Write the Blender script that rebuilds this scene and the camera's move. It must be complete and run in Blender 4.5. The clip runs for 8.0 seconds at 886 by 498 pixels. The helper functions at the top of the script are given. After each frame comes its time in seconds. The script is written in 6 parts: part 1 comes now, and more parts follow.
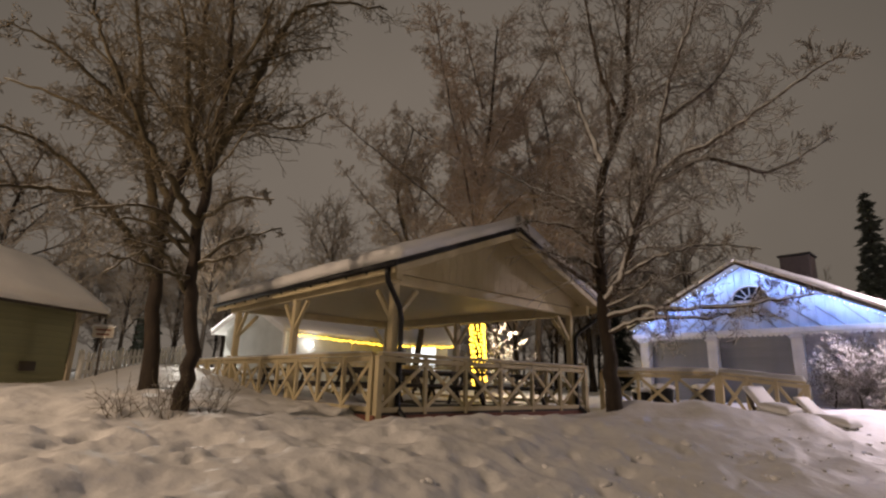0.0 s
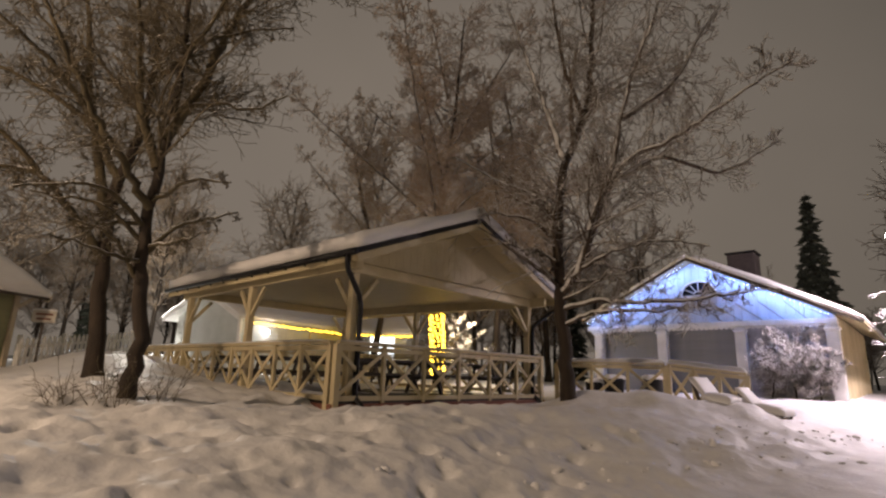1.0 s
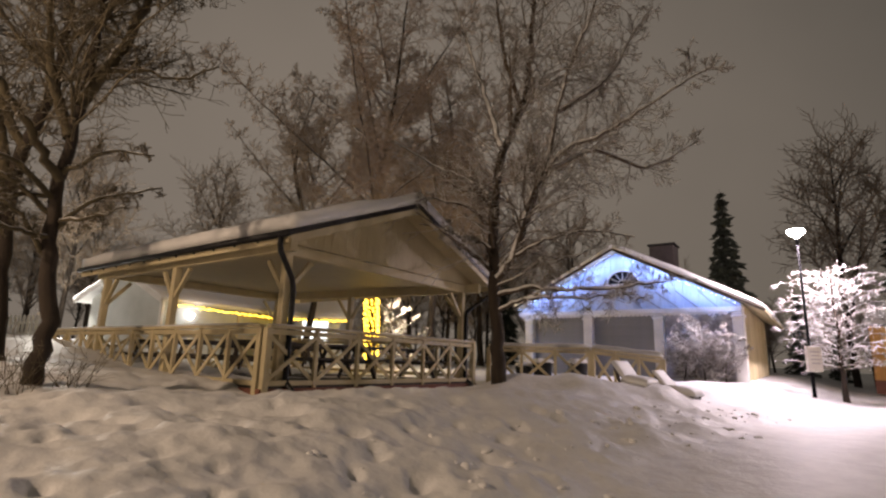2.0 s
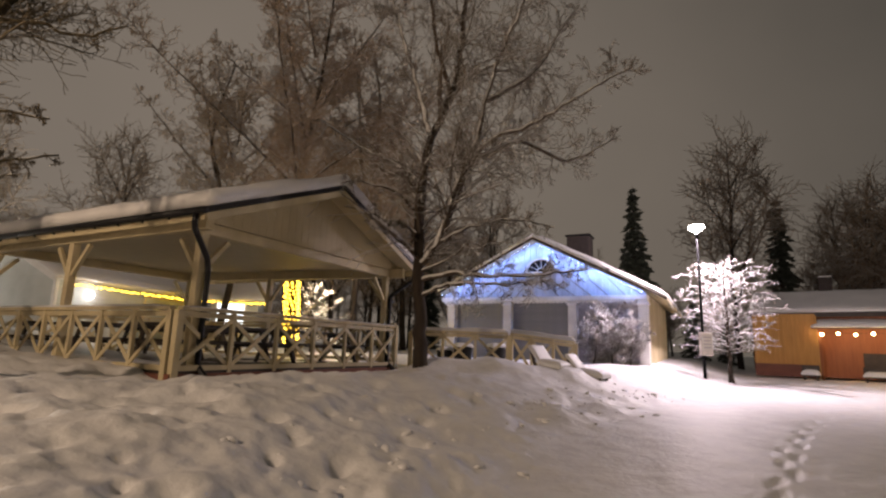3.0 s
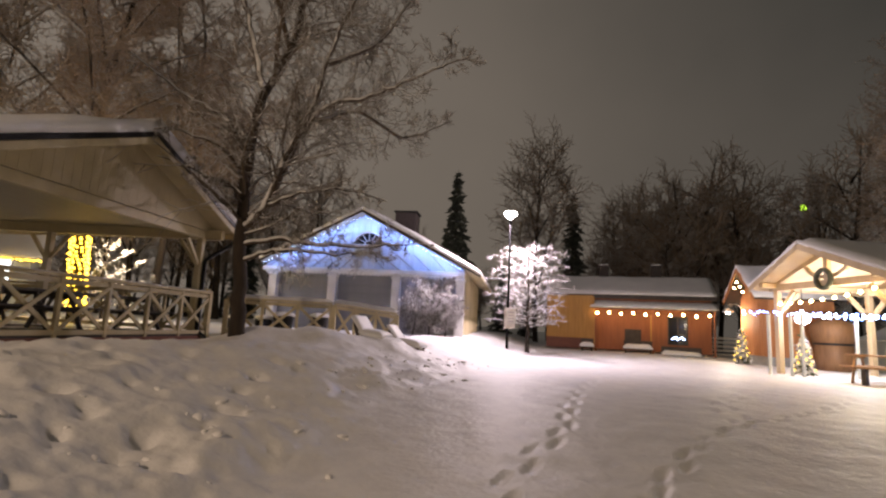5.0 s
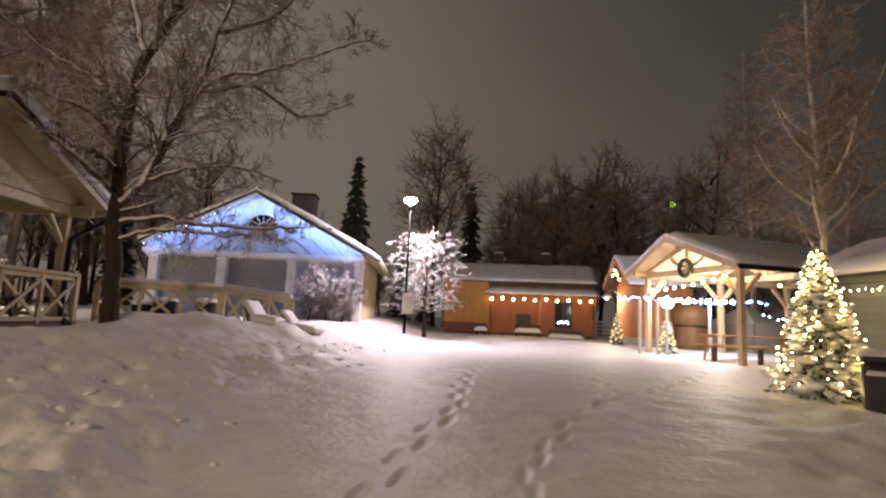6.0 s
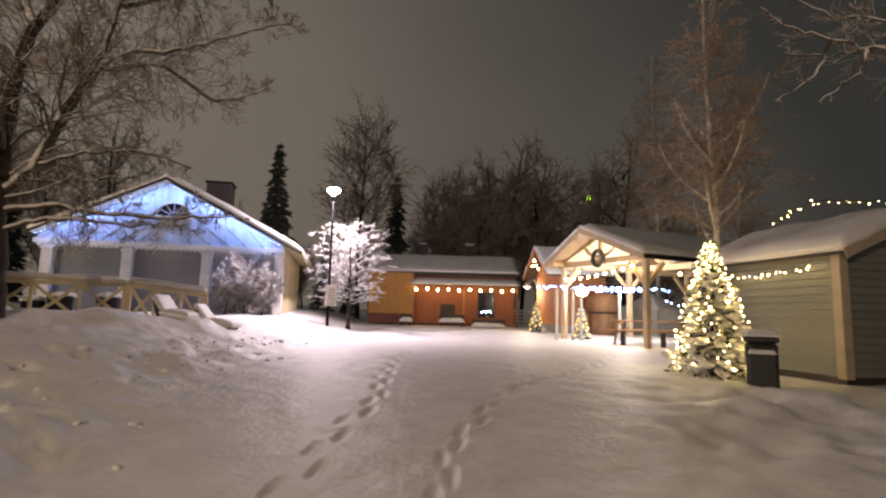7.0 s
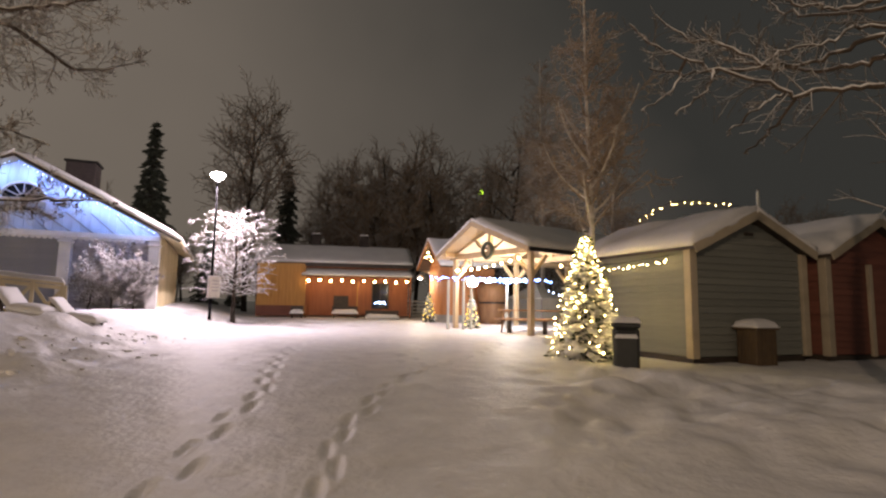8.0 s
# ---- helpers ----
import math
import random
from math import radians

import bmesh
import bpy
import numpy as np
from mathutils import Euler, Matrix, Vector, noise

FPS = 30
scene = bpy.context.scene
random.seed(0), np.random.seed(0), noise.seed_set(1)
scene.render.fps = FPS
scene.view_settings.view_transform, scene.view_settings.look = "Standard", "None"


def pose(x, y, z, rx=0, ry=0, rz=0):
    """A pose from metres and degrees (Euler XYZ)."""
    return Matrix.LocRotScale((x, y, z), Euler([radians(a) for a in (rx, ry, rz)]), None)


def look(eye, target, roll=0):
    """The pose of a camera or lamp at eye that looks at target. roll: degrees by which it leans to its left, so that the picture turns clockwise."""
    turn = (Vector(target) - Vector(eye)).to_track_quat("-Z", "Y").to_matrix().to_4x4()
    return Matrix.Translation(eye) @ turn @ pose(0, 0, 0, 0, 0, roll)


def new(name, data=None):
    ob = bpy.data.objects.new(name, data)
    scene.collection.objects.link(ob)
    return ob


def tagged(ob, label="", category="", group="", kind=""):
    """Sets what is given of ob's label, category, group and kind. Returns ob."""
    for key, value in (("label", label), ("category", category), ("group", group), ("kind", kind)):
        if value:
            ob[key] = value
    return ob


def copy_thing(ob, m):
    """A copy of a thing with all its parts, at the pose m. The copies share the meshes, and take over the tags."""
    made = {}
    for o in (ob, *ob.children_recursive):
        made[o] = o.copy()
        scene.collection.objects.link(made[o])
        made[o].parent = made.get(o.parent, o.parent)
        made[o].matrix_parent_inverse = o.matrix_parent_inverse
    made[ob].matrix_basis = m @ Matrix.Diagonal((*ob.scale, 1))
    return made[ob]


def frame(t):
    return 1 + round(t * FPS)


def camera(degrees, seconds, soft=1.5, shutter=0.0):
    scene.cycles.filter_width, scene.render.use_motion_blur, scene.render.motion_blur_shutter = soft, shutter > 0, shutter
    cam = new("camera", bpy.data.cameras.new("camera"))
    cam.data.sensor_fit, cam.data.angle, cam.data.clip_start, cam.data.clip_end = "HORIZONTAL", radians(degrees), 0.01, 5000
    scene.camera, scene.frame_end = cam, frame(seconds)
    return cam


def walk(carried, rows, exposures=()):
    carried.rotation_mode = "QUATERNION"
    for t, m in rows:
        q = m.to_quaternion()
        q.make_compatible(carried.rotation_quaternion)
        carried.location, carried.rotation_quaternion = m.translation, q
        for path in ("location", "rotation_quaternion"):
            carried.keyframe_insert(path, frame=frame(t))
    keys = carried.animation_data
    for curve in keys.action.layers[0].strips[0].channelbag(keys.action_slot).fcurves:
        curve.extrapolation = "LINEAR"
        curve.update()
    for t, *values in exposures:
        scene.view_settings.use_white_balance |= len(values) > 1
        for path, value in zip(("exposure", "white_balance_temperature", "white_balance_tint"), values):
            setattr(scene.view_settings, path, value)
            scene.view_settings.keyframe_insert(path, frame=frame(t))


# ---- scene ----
# seconds, x, y, z, yaw to the left of +y, pitch, lean
PATH = [
    (0.0, -0.000, 0.000, 1.500, 0.03, 14.43, 1.57),
    (0.5, -0.002, -0.004, 1.504, -2.27, 14.01, 1.82),
    (1.0, 0.001, 0.007, 1.494, -4.39, 13.47, 1.93),
    (1.5, -0.001, 0.011, 1.484, -7.65, 12.78, 1.97),
    (3.0, -0.023, 0.008, 1.480, -20.14, 10.69, 1.87),
    (3.5, -0.045, 0.008, 1.473, -24.26, 10.00, 2.62),
    (4.0, -0.073, 0.015, 1.463, -28.53, 9.49, 3.11),
    (4.5, -0.105, 0.006, 1.444, -33.70, 9.04, 3.00),
    (6.0, -0.140, -0.071, 1.389, -50.64, 7.54, 2.53),
    (6.5, -0.149, -0.107, 1.385, -55.00, 7.17, 2.06),
    (7.0, -0.146, -0.144, 1.383, -58.90, 6.84, 1.48),
    (7.5, -0.146, -0.177, 1.385, -64.48, 6.68, 1.31),
    (8.0, -0.169, -0.219, 1.378, -70.48, 6.11, 0.89),
]
cam = camera(80.96, 8.0, soft=2.3)


def ahead(yaw, pitch):
    a, b = radians(yaw), radians(pitch)
    return Vector((-math.sin(a) * math.cos(b), math.cos(a) * math.cos(b), math.sin(b)))


walk(cam, [(t, look((x, y, z), Vector((x, y, z)) + ahead(yaw, pitch), lean)) for t, x, y, z, yaw, pitch, lean in PATH],
     exposures=[(0.0, 0.06), (0.5, 0.08), (1.0, 0.20), (1.5, 0.28), (3.0, 0.18), (8.0, 0.16)])

# ---- night sky and large lights ----
world = bpy.data.worlds.new("night_sky")
scene.world = world
world.use_nodes = True
wn, wl = world.node_tree.nodes, world.node_tree.links
wn.clear()
w_out = wn.new("ShaderNodeOutputWorld")
w_bg = wn.new("ShaderNodeBackground")
w_co = wn.new("ShaderNodeTexCoord")
w_noise = wn.new("ShaderNodeTexNoise")
w_noise.inputs["Scale"].default_value = 1.6
w_noise.inputs["Detail"].default_value = 4
w_sep = wn.new("ShaderNodeVectorMath")
w_sep.operation = "DOT_PRODUCT"
w_sep.inputs[1].default_value = (-0.05, 1.0, 0.0)
w_ramp = wn.new("ShaderNodeValToRGB")
w_ramp.color_ramp.elements[0].position, w_ramp.color_ramp.elements[0].color = 0.12, (0.030, 0.029, 0.026, 1)
w_ramp.color_ramp.elements[1].position, w_ramp.color_ramp.elements[1].color = 0.84, (0.186, 0.153, 0.124, 1)
w_sum = wn.new("ShaderNodeMath")
w_sum.operation = "MULTIPLY_ADD"
w_sum.inputs[1].default_value = 0.62
w_half = wn.new("ShaderNodeMath")
w_half.operation = "MULTIPLY"
w_half.inputs[1].default_value = 0.34
wl.new(w_co.outputs["Generated"], w_sep.inputs[0])
wl.new(w_co.outputs["Generated"], w_noise.inputs["Vector"])
wl.new(w_noise.outputs["Fac"], w_half.inputs[0])
wl.new(w_sep.outputs["Value"], w_sum.inputs[0])
wl.new(w_half.outputs[0], w_sum.inputs[2])
wl.new(w_sum.outputs[0], w_ramp.inputs["Fac"])
wl.new(w_ramp.outputs["Color"], w_bg.inputs["Color"])
wl.new(w_bg.outputs[0], w_out.inputs["Surface"])
w_bg.inputs["Strength"].default_value = 1.0


def point_light(name, at, watts, colour, size):
    data = bpy.data.lights.new(name, "POINT")
    data.energy, data.color, data.shadow_soft_size = watts, colour, size
    ob = new(name, data)
    ob.location = at
    return ob


def area_light(name, m, watts, colour, sx, sy):
    data = bpy.data.lights.new(name, "AREA")
    data.shape, data.size, data.size_y = "RECTANGLE", sx, sy
    data.energy, data.color = watts, colour
    ob = new(name, data)
    ob.matrix_world = m
    return ob


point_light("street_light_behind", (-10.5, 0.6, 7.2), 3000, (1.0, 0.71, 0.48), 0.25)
point_light("street_light_square", (14.05, 13.26, 5.78), 760, (1.0, 0.80, 0.87), 0.08)
spot_data = bpy.data.lights.new("street_light_square_down", "SPOT")
spot_data.energy, spot_data.color, spot_data.shadow_soft_size = 1950, (1.0, 0.80, 0.87), 0.08
spot_data.spot_size, spot_data.spot_blend = radians(150), 0.7
new("street_light_square_down", spot_data).location = (14.05, 13.26, 5.78)
point_light("shelter_light_warm", (17.4, 3.5, 2.75), 190, (1.0, 0.78, 0.50), 0.25)
point_light("shelter_light_cool", (19.3, 3.9, 2.35), 150, (0.95, 0.95, 1.0), 0.10)
point_light("wall_light_behind", (-5.35, 22.35, 3.05), 13, (0.92, 0.96, 1.0), 0.12)
point_light("yard_light", (2.7, 20.2, 3.5), 250, (1.0, 0.80, 0.54), 0.15)
point_light("yard_light_west", (-11.5, 24.5, 4.6), 1100, (1.0, 0.93, 0.84), 0.15)
point_light("yard_lamp_light", (23.3, 9.25, 2.4), 200, (1.0, 0.82, 0.6), 0.1)
HALL = pose(10.65, 18.10, 1.07, 0, 0, -47.4)
for side in (-1, 1):
    eye = HALL @ Vector((side * 2.0, -0.42, 3.62))
    along = HALL.to_3x3() @ Vector((side * 1.0, 0, -0.51)).normalized()
    toward = (HALL.to_3x3() @ Vector((-side * 0.25, 0.8, -0.62))).normalized()
    zax = -toward
    xax = along
    yax = zax.cross(xax).normalized()
    xax = yax.cross(zax)
    area_light("gable_led_light", Matrix.Translation(eye) @ Matrix((xax, yax, zax)).transposed().to_4x4(), 46, (0.26, 0.41, 1.0), 4.0, 0.04)

# ---- materials ----


def material(name, c, c2=None, rough=0.7, scale=6.0, bump=0.15, fine=60.0, deep=0.02, metal=0.0, emit=None, power=0.0, stretch=(1, 1, 1), snow=0.0, vary=0.0, drift=(0.0, 0.0, 1.0)):
    """A procedural surface: two scales of noise in colour and relief; snow covers what faces up."""
    m = bpy.data.materials.new(name)
    m.use_nodes = True
    n, l = m.node_tree.nodes, m.node_tree.links
    b = n["Principled BSDF"]
    b.inputs["Roughness"].default_value, b.inputs["Metallic"].default_value = rough, metal
    if emit:
        b.inputs["Emission Color"].default_value = (*emit, 1)
        b.inputs["Emission Strength"].default_value = power
        b.inputs["Base Color"].default_value = (*c, 1)
        return m
    c2 = c2 or tuple(v * 0.72 for v in c)
    co, mp = n.new("ShaderNodeTexCoord"), n.new("ShaderNodeMapping")
    mp.inputs["Scale"].default_value = stretch
    l.new(co.outputs["Object"], mp.inputs["Vector"])
    big, small = n.new("ShaderNodeTexNoise"), n.new("ShaderNodeTexNoise")
    big.inputs["Scale"].default_value, big.inputs["Detail"].default_value = scale, 5
    small.inputs["Scale"].default_value, small.inputs["Detail"].default_value = fine, 3
    for t in (big, small):
        l.new(mp.outputs[0], t.inputs["Vector"])
    ramp = n.new("ShaderNodeValToRGB")
    ramp.color_ramp.elements[0].position, ramp.color_ramp.elements[0].color = 0.3, (*c2, 1)
    ramp.color_ramp.elements[1].position, ramp.color_ramp.elements[1].color = 0.62, (*c, 1)
    mix = n.new("ShaderNodeMath")
    mix.operation = "MULTIPLY_ADD"
    mix.inputs[1].default_value = 0.3
    off = n.new("ShaderNodeMath")
    off.operation = "MULTIPLY_ADD"
    off.inputs[1].default_value, off.inputs[2].default_value = 0.8, -0.05
    l.new(big.outputs["Fac"], off.inputs[0])
    l.new(small.outputs["Fac"], mix.inputs[0])
    l.new(off.outputs[0], mix.inputs[2])
    l.new(mix.outputs[0], ramp.inputs["Fac"])
    colour = ramp.outputs["Color"]
    if vary:
        info, hsv, rng = n.new("ShaderNodeObjectInfo"), n.new("ShaderNodeHueSaturation"), n.new("ShaderNodeMapRange")
        rng.inputs["To Min"].default_value, rng.inputs["To Max"].default_value = 1 - vary, 1 + vary
        l.new(info.outputs["Random"], rng.inputs["Value"])
        l.new(rng.outputs[0], hsv.inputs["Value"])
        l.new(colour, hsv.inputs["Color"])
        colour = hsv.outputs["Color"]
    if snow:
        geo, sep, cut = n.new("ShaderNodeNewGeometry"), n.new("ShaderNodeVectorMath"), n.new("ShaderNodeMapRange")
        sep.operation = "DOT_PRODUCT"
        sep.inputs[1].default_value = drift
        blend, add = n.new("ShaderNodeMix"), n.new("ShaderNodeMath")
        blend.data_type = "RGBA"
        blend.inputs["B"].default_value = (0.78, 0.78, 0.78, 1)
        l.new(geo.outputs["Normal"], sep.inputs[0])
        add.operation = "MULTIPLY_ADD"
        add.inputs[1].default_value = 0.9
        l.new(big.outputs["Fac"], add.inputs[0])
        l.new(sep.outputs["Value"], add.inputs[2])
        cut.inputs["From Min"].default_value, cut.inputs["From Max"].default_value = 1.45 - snow, 1.7 - snow
        l.new(add.outputs[0], cut.inputs["Value"])
        l.new(cut.outputs[0], blend.inputs["Factor"])
        l.new(colour, blend.inputs["A"])
        colour = blend.outputs["Result"]
    l.new(colour, b.inputs["Base Color"])
    if bump:
        bp = n.new("ShaderNodeBump")
        bp.inputs["Strength"].default_value, bp.inputs["Distance"].default_value = bump, deep
        l.new(mix.outputs[0], bp.inputs["Height"])
        l.new(bp.outputs[0], b.inputs["Normal"])
    return m


SNOW = material("snow", (0.80, 0.80, 0.81), (0.68, 0.68, 0.70), 0.55, 3.0, 0.75, 13, deep=0.05)
ROOF_SNOW = material("roof_snow", (0.80, 0.80, 0.81), (0.72, 0.72, 0.74), 0.6, 1.2, 0.3, 20)
CREAM = material("cream_painted_wood", (0.58, 0.50, 0.31), (0.47, 0.40, 0.25), 0.55, 3, 0.2, 40, stretch=(1, 1, 0.4), vary=0.08)
WHITE = material("white_painted_wood", (0.74, 0.73, 0.71), (0.60, 0.59, 0.57), 0.55, 3, 0.2, 40, vary=0.05)
CEILING = material("cream_boards", (0.50, 0.44, 0.30), (0.42, 0.37, 0.25), 0.6, 2, 0.15, 30, stretch=(1, 6, 1))
BLACK = material("black_metal", (0.025, 0.025, 0.027), (0.015, 0.015, 0.016), 0.4, 6, 0.1, 60, metal=0.6)
RED_BOARD = material("red_brown_board", (0.20, 0.075, 0.045), (0.13, 0.05, 0.035), 0.7, 3, 0.25, 40, stretch=(0.4, 1, 1), vary=0.1)
DARK_WOOD = material("dark_stained_wood", (0.055, 0.042, 0.032), (0.03, 0.024, 0.02), 0.6, 4, 0.25, 50, vary=0.15)
BARK = material("bark", (0.042, 0.030, 0.020), (0.018, 0.013, 0.010), 0.9, 7, 0.9, 38, stretch=(1, 1, 0.3), snow=0.55)
TWIG = material("twig_with_snow", (0.12, 0.088, 0.055), (0.07, 0.052, 0.034), 0.85, 5, 0, 30, snow=0.62, drift=(-0.5, -0.45, 0.74))
TWIG_DARK = material("bare_twig", (0.12, 0.096, 0.056), (0.07, 0.056, 0.034), 0.85, 5, 0, 30, snow=0.25, drift=(-0.3, -0.3, 0.9))
LIMB_DARK = material("dark_limb_bark", (0.085, 0.068, 0.036), (0.04, 0.032, 0.018), 0.9, 4, 0.6, 30, snow=0.42, drift=(-0.2, -0.2, 0.95))
LIMB = material("limb_bark_with_snow", (0.085, 0.06, 0.038), (0.04, 0.029, 0.02), 0.9, 4, 0.6, 30, snow=0.62, drift=(-0.45, -0.4, 0.8))
# much paler than near twigs: haze over the background trees, put into the colour
HAZE_TWIG = material("haze_pale_twig", (0.36, 0.275, 0.19), (0.24, 0.18, 0.125), 0.9, 2, 0, 8, snow=0.65)
FROST_TWIG = material("snow_laden_twig", (0.20, 0.17, 0.15), (0.10, 0.085, 0.07), 0.8, 5, 0, 30, snow=1.0)
BIRCH = material("birch_bark", (0.78, 0.74, 0.66), (0.42, 0.37, 0.31), 0.8, 4, 0.3, 18, stretch=(1, 1, 2.5))
NEEDLE = material("spruce_needles", (0.10, 0.115, 0.085), (0.05, 0.062, 0.046), 0.8, 3, 0, 20, snow=0.15)
NEEDLE_SNOW = material("snowy_spruce_needles", (0.09, 0.11, 0.055), (0.05, 0.068, 0.034), 0.8, 4, 0, 20, snow=1.0)
GREEN_WALL = material("grey_green_boards", (0.205, 0.215, 0.195), (0.16, 0.17, 0.155), 0.65, 2, 0.2, 30, stretch=(0.5, 0.5, 4), vary=0.08)
DARK_GREEN = material("dark_green_boards", (0.25, 0.25, 0.14), (0.20, 0.20, 0.115), 0.65, 2, 0.2, 30, stretch=(0.5, 0.5, 4), vary=0.08)
RED_WALL = material("falu_red_boards", (0.34, 0.13, 0.06), (0.26, 0.095, 0.046), 0.75, 2, 0.25, 30, stretch=(4, 4, 0.5), vary=0.1)
RED_SHED = material("brick_red_boards", (0.22, 0.085, 0.06), (0.16, 0.06, 0.045), 0.7, 2, 0.2, 30, stretch=(0.5, 0.5, 4), vary=0.08)
OCHRE = material("ochre_boards", (0.54, 0.29, 0.08), (0.43, 0.22, 0.06), 0.7, 2, 0.2, 30, stretch=(4, 4, 0.5), vary=0.06)
ORANGE = material("orange_boards", (0.48, 0.21, 0.08), (0.37, 0.16, 0.06), 0.7, 2, 0.2, 30, stretch=(4, 4, 0.5), vary=0.06)
BLUE_WALL = material("pale_blue_boards", (0.50, 0.57, 0.68), (0.42, 0.48, 0.58), 0.6, 2, 0.15, 30, stretch=(4, 4, 0.5), vary=0.04)
SHUTTER = material("grey_shutter", (0.24, 0.25, 0.28), (0.19, 0.20, 0.225), 0.5, 2, 0.1, 30, vary=0.04)
FROSTED = material("frosted_boards", (0.55, 0.55, 0.60), (0.30, 0.30, 0.35), 0.7, 5, 0.6, 40, stretch=(1, 1, 2))
PALE_WALL = material("pale_grey_boards", (0.50, 0.52, 0.50), (0.42, 0.44, 0.42), 0.65, 2, 0.2, 30, vary=0.05)
TIMBER = material("pale_timber", (0.55, 0.43, 0.27), (0.45, 0.34, 0.20), 0.6, 3, 0.25, 40, stretch=(1, 1, 0.4), vary=0.1)
TABLE_WOOD = material("oiled_table_wood", (0.34, 0.19, 0.09), (0.24, 0.13, 0.06), 0.5, 3, 0.25, 40, vary=0.12)
GLASS = material("dark_window_glass", (0.02, 0.022, 0.026), (0.015, 0.016, 0.02), 0.08, 2, 0, 20)
BIN = material("dark_plastic", (0.03, 0.034, 0.034), (0.022, 0.025, 0.025), 0.45, 8, 0.1, 80)
BROWN_BIN = material("brown_wood_slats", (0.11, 0.075, 0.04), (0.075, 0.05, 0.028), 0.7, 4, 0.25, 40, vary=0.12)
BRICK = material("sooty_brick", (0.045, 0.036, 0.032), (0.028, 0.022, 0.02), 0.85, 9, 0.4, 50)
STEEL = material("galvanised_steel", (0.35, 0.35, 0.36), (0.27, 0.27, 0.28), 0.4, 6, 0.05, 60, metal=0.8)
SIGN = material("sign_face", (0.55, 0.52, 0.46), (0.45, 0.42, 0.37), 0.5, 3, 0.05, 40)
WARM_BULB = material("warm_bulb", (1, 0.8, 0.5), emit=(1.0, 0.62, 0.24), power=60)
GOLD_BULB = material("gold_bulb", (1, 0.8, 0.4), emit=(1.0, 0.68, 0.22), power=105)
YELLOW_BULB = material("yellow_bulb", (1, 0.75, 0.2), emit=(1.0, 0.60, 0.05), power=7)
BLUE_LED = material("blue_led", (0.5, 0.7, 1), emit=(0.16, 0.30, 1.0), power=20)
ICE_LED = material("ice_white_led", (0.8, 0.9, 1), emit=(0.42, 0.58, 1.0), power=26)
LAMP_GLOW = material("lamp_glow", (1, 1, 1), emit=(1.0, 0.88, 0.86), power=30)
PANEL_GLOW = material("lit_panel", (1, 1, 1), emit=(0.86, 0.93, 1.0), power=2.2)
POLE = material("dark_painted_pole", (0.012, 0.012, 0.013), (0.008, 0.008, 0.009), 0.85, 6, 0.05, 60)
BARREL = material("brown_stained_planks", (0.22, 0.115, 0.05), (0.14, 0.07, 0.03), 0.6, 3, 0.25, 40, stretch=(4, 4, 0.5), vary=0.1)
POLE.node_tree.nodes["Principled BSDF"].inputs["Specular IOR Level"].default_value = 0.0
GREEN_GLOW = material("green_signal", (0.4, 1, 0.1), emit=(0.6, 1.0, 0.05), power=4)

# ---- building helpers ----


def thing(name, m, label, category, group="", kind=""):
    ob = new(name)
    ob.matrix_world = m
    return tagged(ob, label, category, group, kind)


def part(name, bm, mat, parent=None, label="", smooth=False):
    """Links a bmesh as one mesh object under a thing or a part."""
    me = bpy.data.meshes.new(name)
    bm.to_mesh(me)
    bm.free()
    me.materials.append(mat)
    if smooth:
        me.polygons.foreach_set("use_smooth", [True] * len(me.polygons))
    ob = new(name, me)
    ob.parent = parent
    return tagged(ob, label) if label else ob


def shared(name, me, parent, m, label=""):
    """One more object on an existing mesh."""
    ob = new(name, me)
    ob.parent, ob.matrix_basis = parent, m
    return tagged(ob, label) if label else ob


def mesh_of(name, bm, mat, smooth=False):
    me = bpy.data.meshes.new(name)
    bm.to_mesh(me)
    bm.free()
    me.materials.append(mat)
    if smooth:
        me.polygons.foreach_set("use_smooth", [True] * len(me.polygons))
    return me


def add_box(bm, c, s, bevel=0.0, m=None):
    r = bmesh.ops.create_cube(bm, size=1.0)
    bmesh.ops.scale(bm, vec=s, verts=r["verts"])
    if bevel:
        edges = list({e for v in r["verts"] for e in v.link_edges})
        r2 = bmesh.ops.bevel(bm, geom=edges, offset=bevel, segments=1, affect="EDGES")
        vs = list({v for f in r2["faces"] for v in f.verts})
    else:
        vs = r["verts"]
    if m is not None:
        bmesh.ops.transform(bm, matrix=m, verts=vs)
    bmesh.ops.translate(bm, vec=c, verts=vs)
    return bm


def box(c, s, bevel=0.0):
    return add_box(bmesh.new(), c, s, bevel)


def add_bar(bm, a, b, w, h, bevel=0.006):
    a, b = Vector(a), Vector(b)
    d = b - a
    z = d.normalized()
    x = Vector((0, 0, 1)).cross(z)
    x = x.normalized() if x.length > 1e-3 else Vector((1, 0, 0))
    y = z.cross(x)
    m = Matrix((x, y, z)).transposed().to_4x4()
    return add_box(bm, (a + b) / 2, (w, h, d.length), bevel, m)


def bar(a, b, w, h, bevel=0.006):
    """A squared timber from a to b, w wide and h high."""
    return add_bar(bmesh.new(), a, b, w, h, bevel)


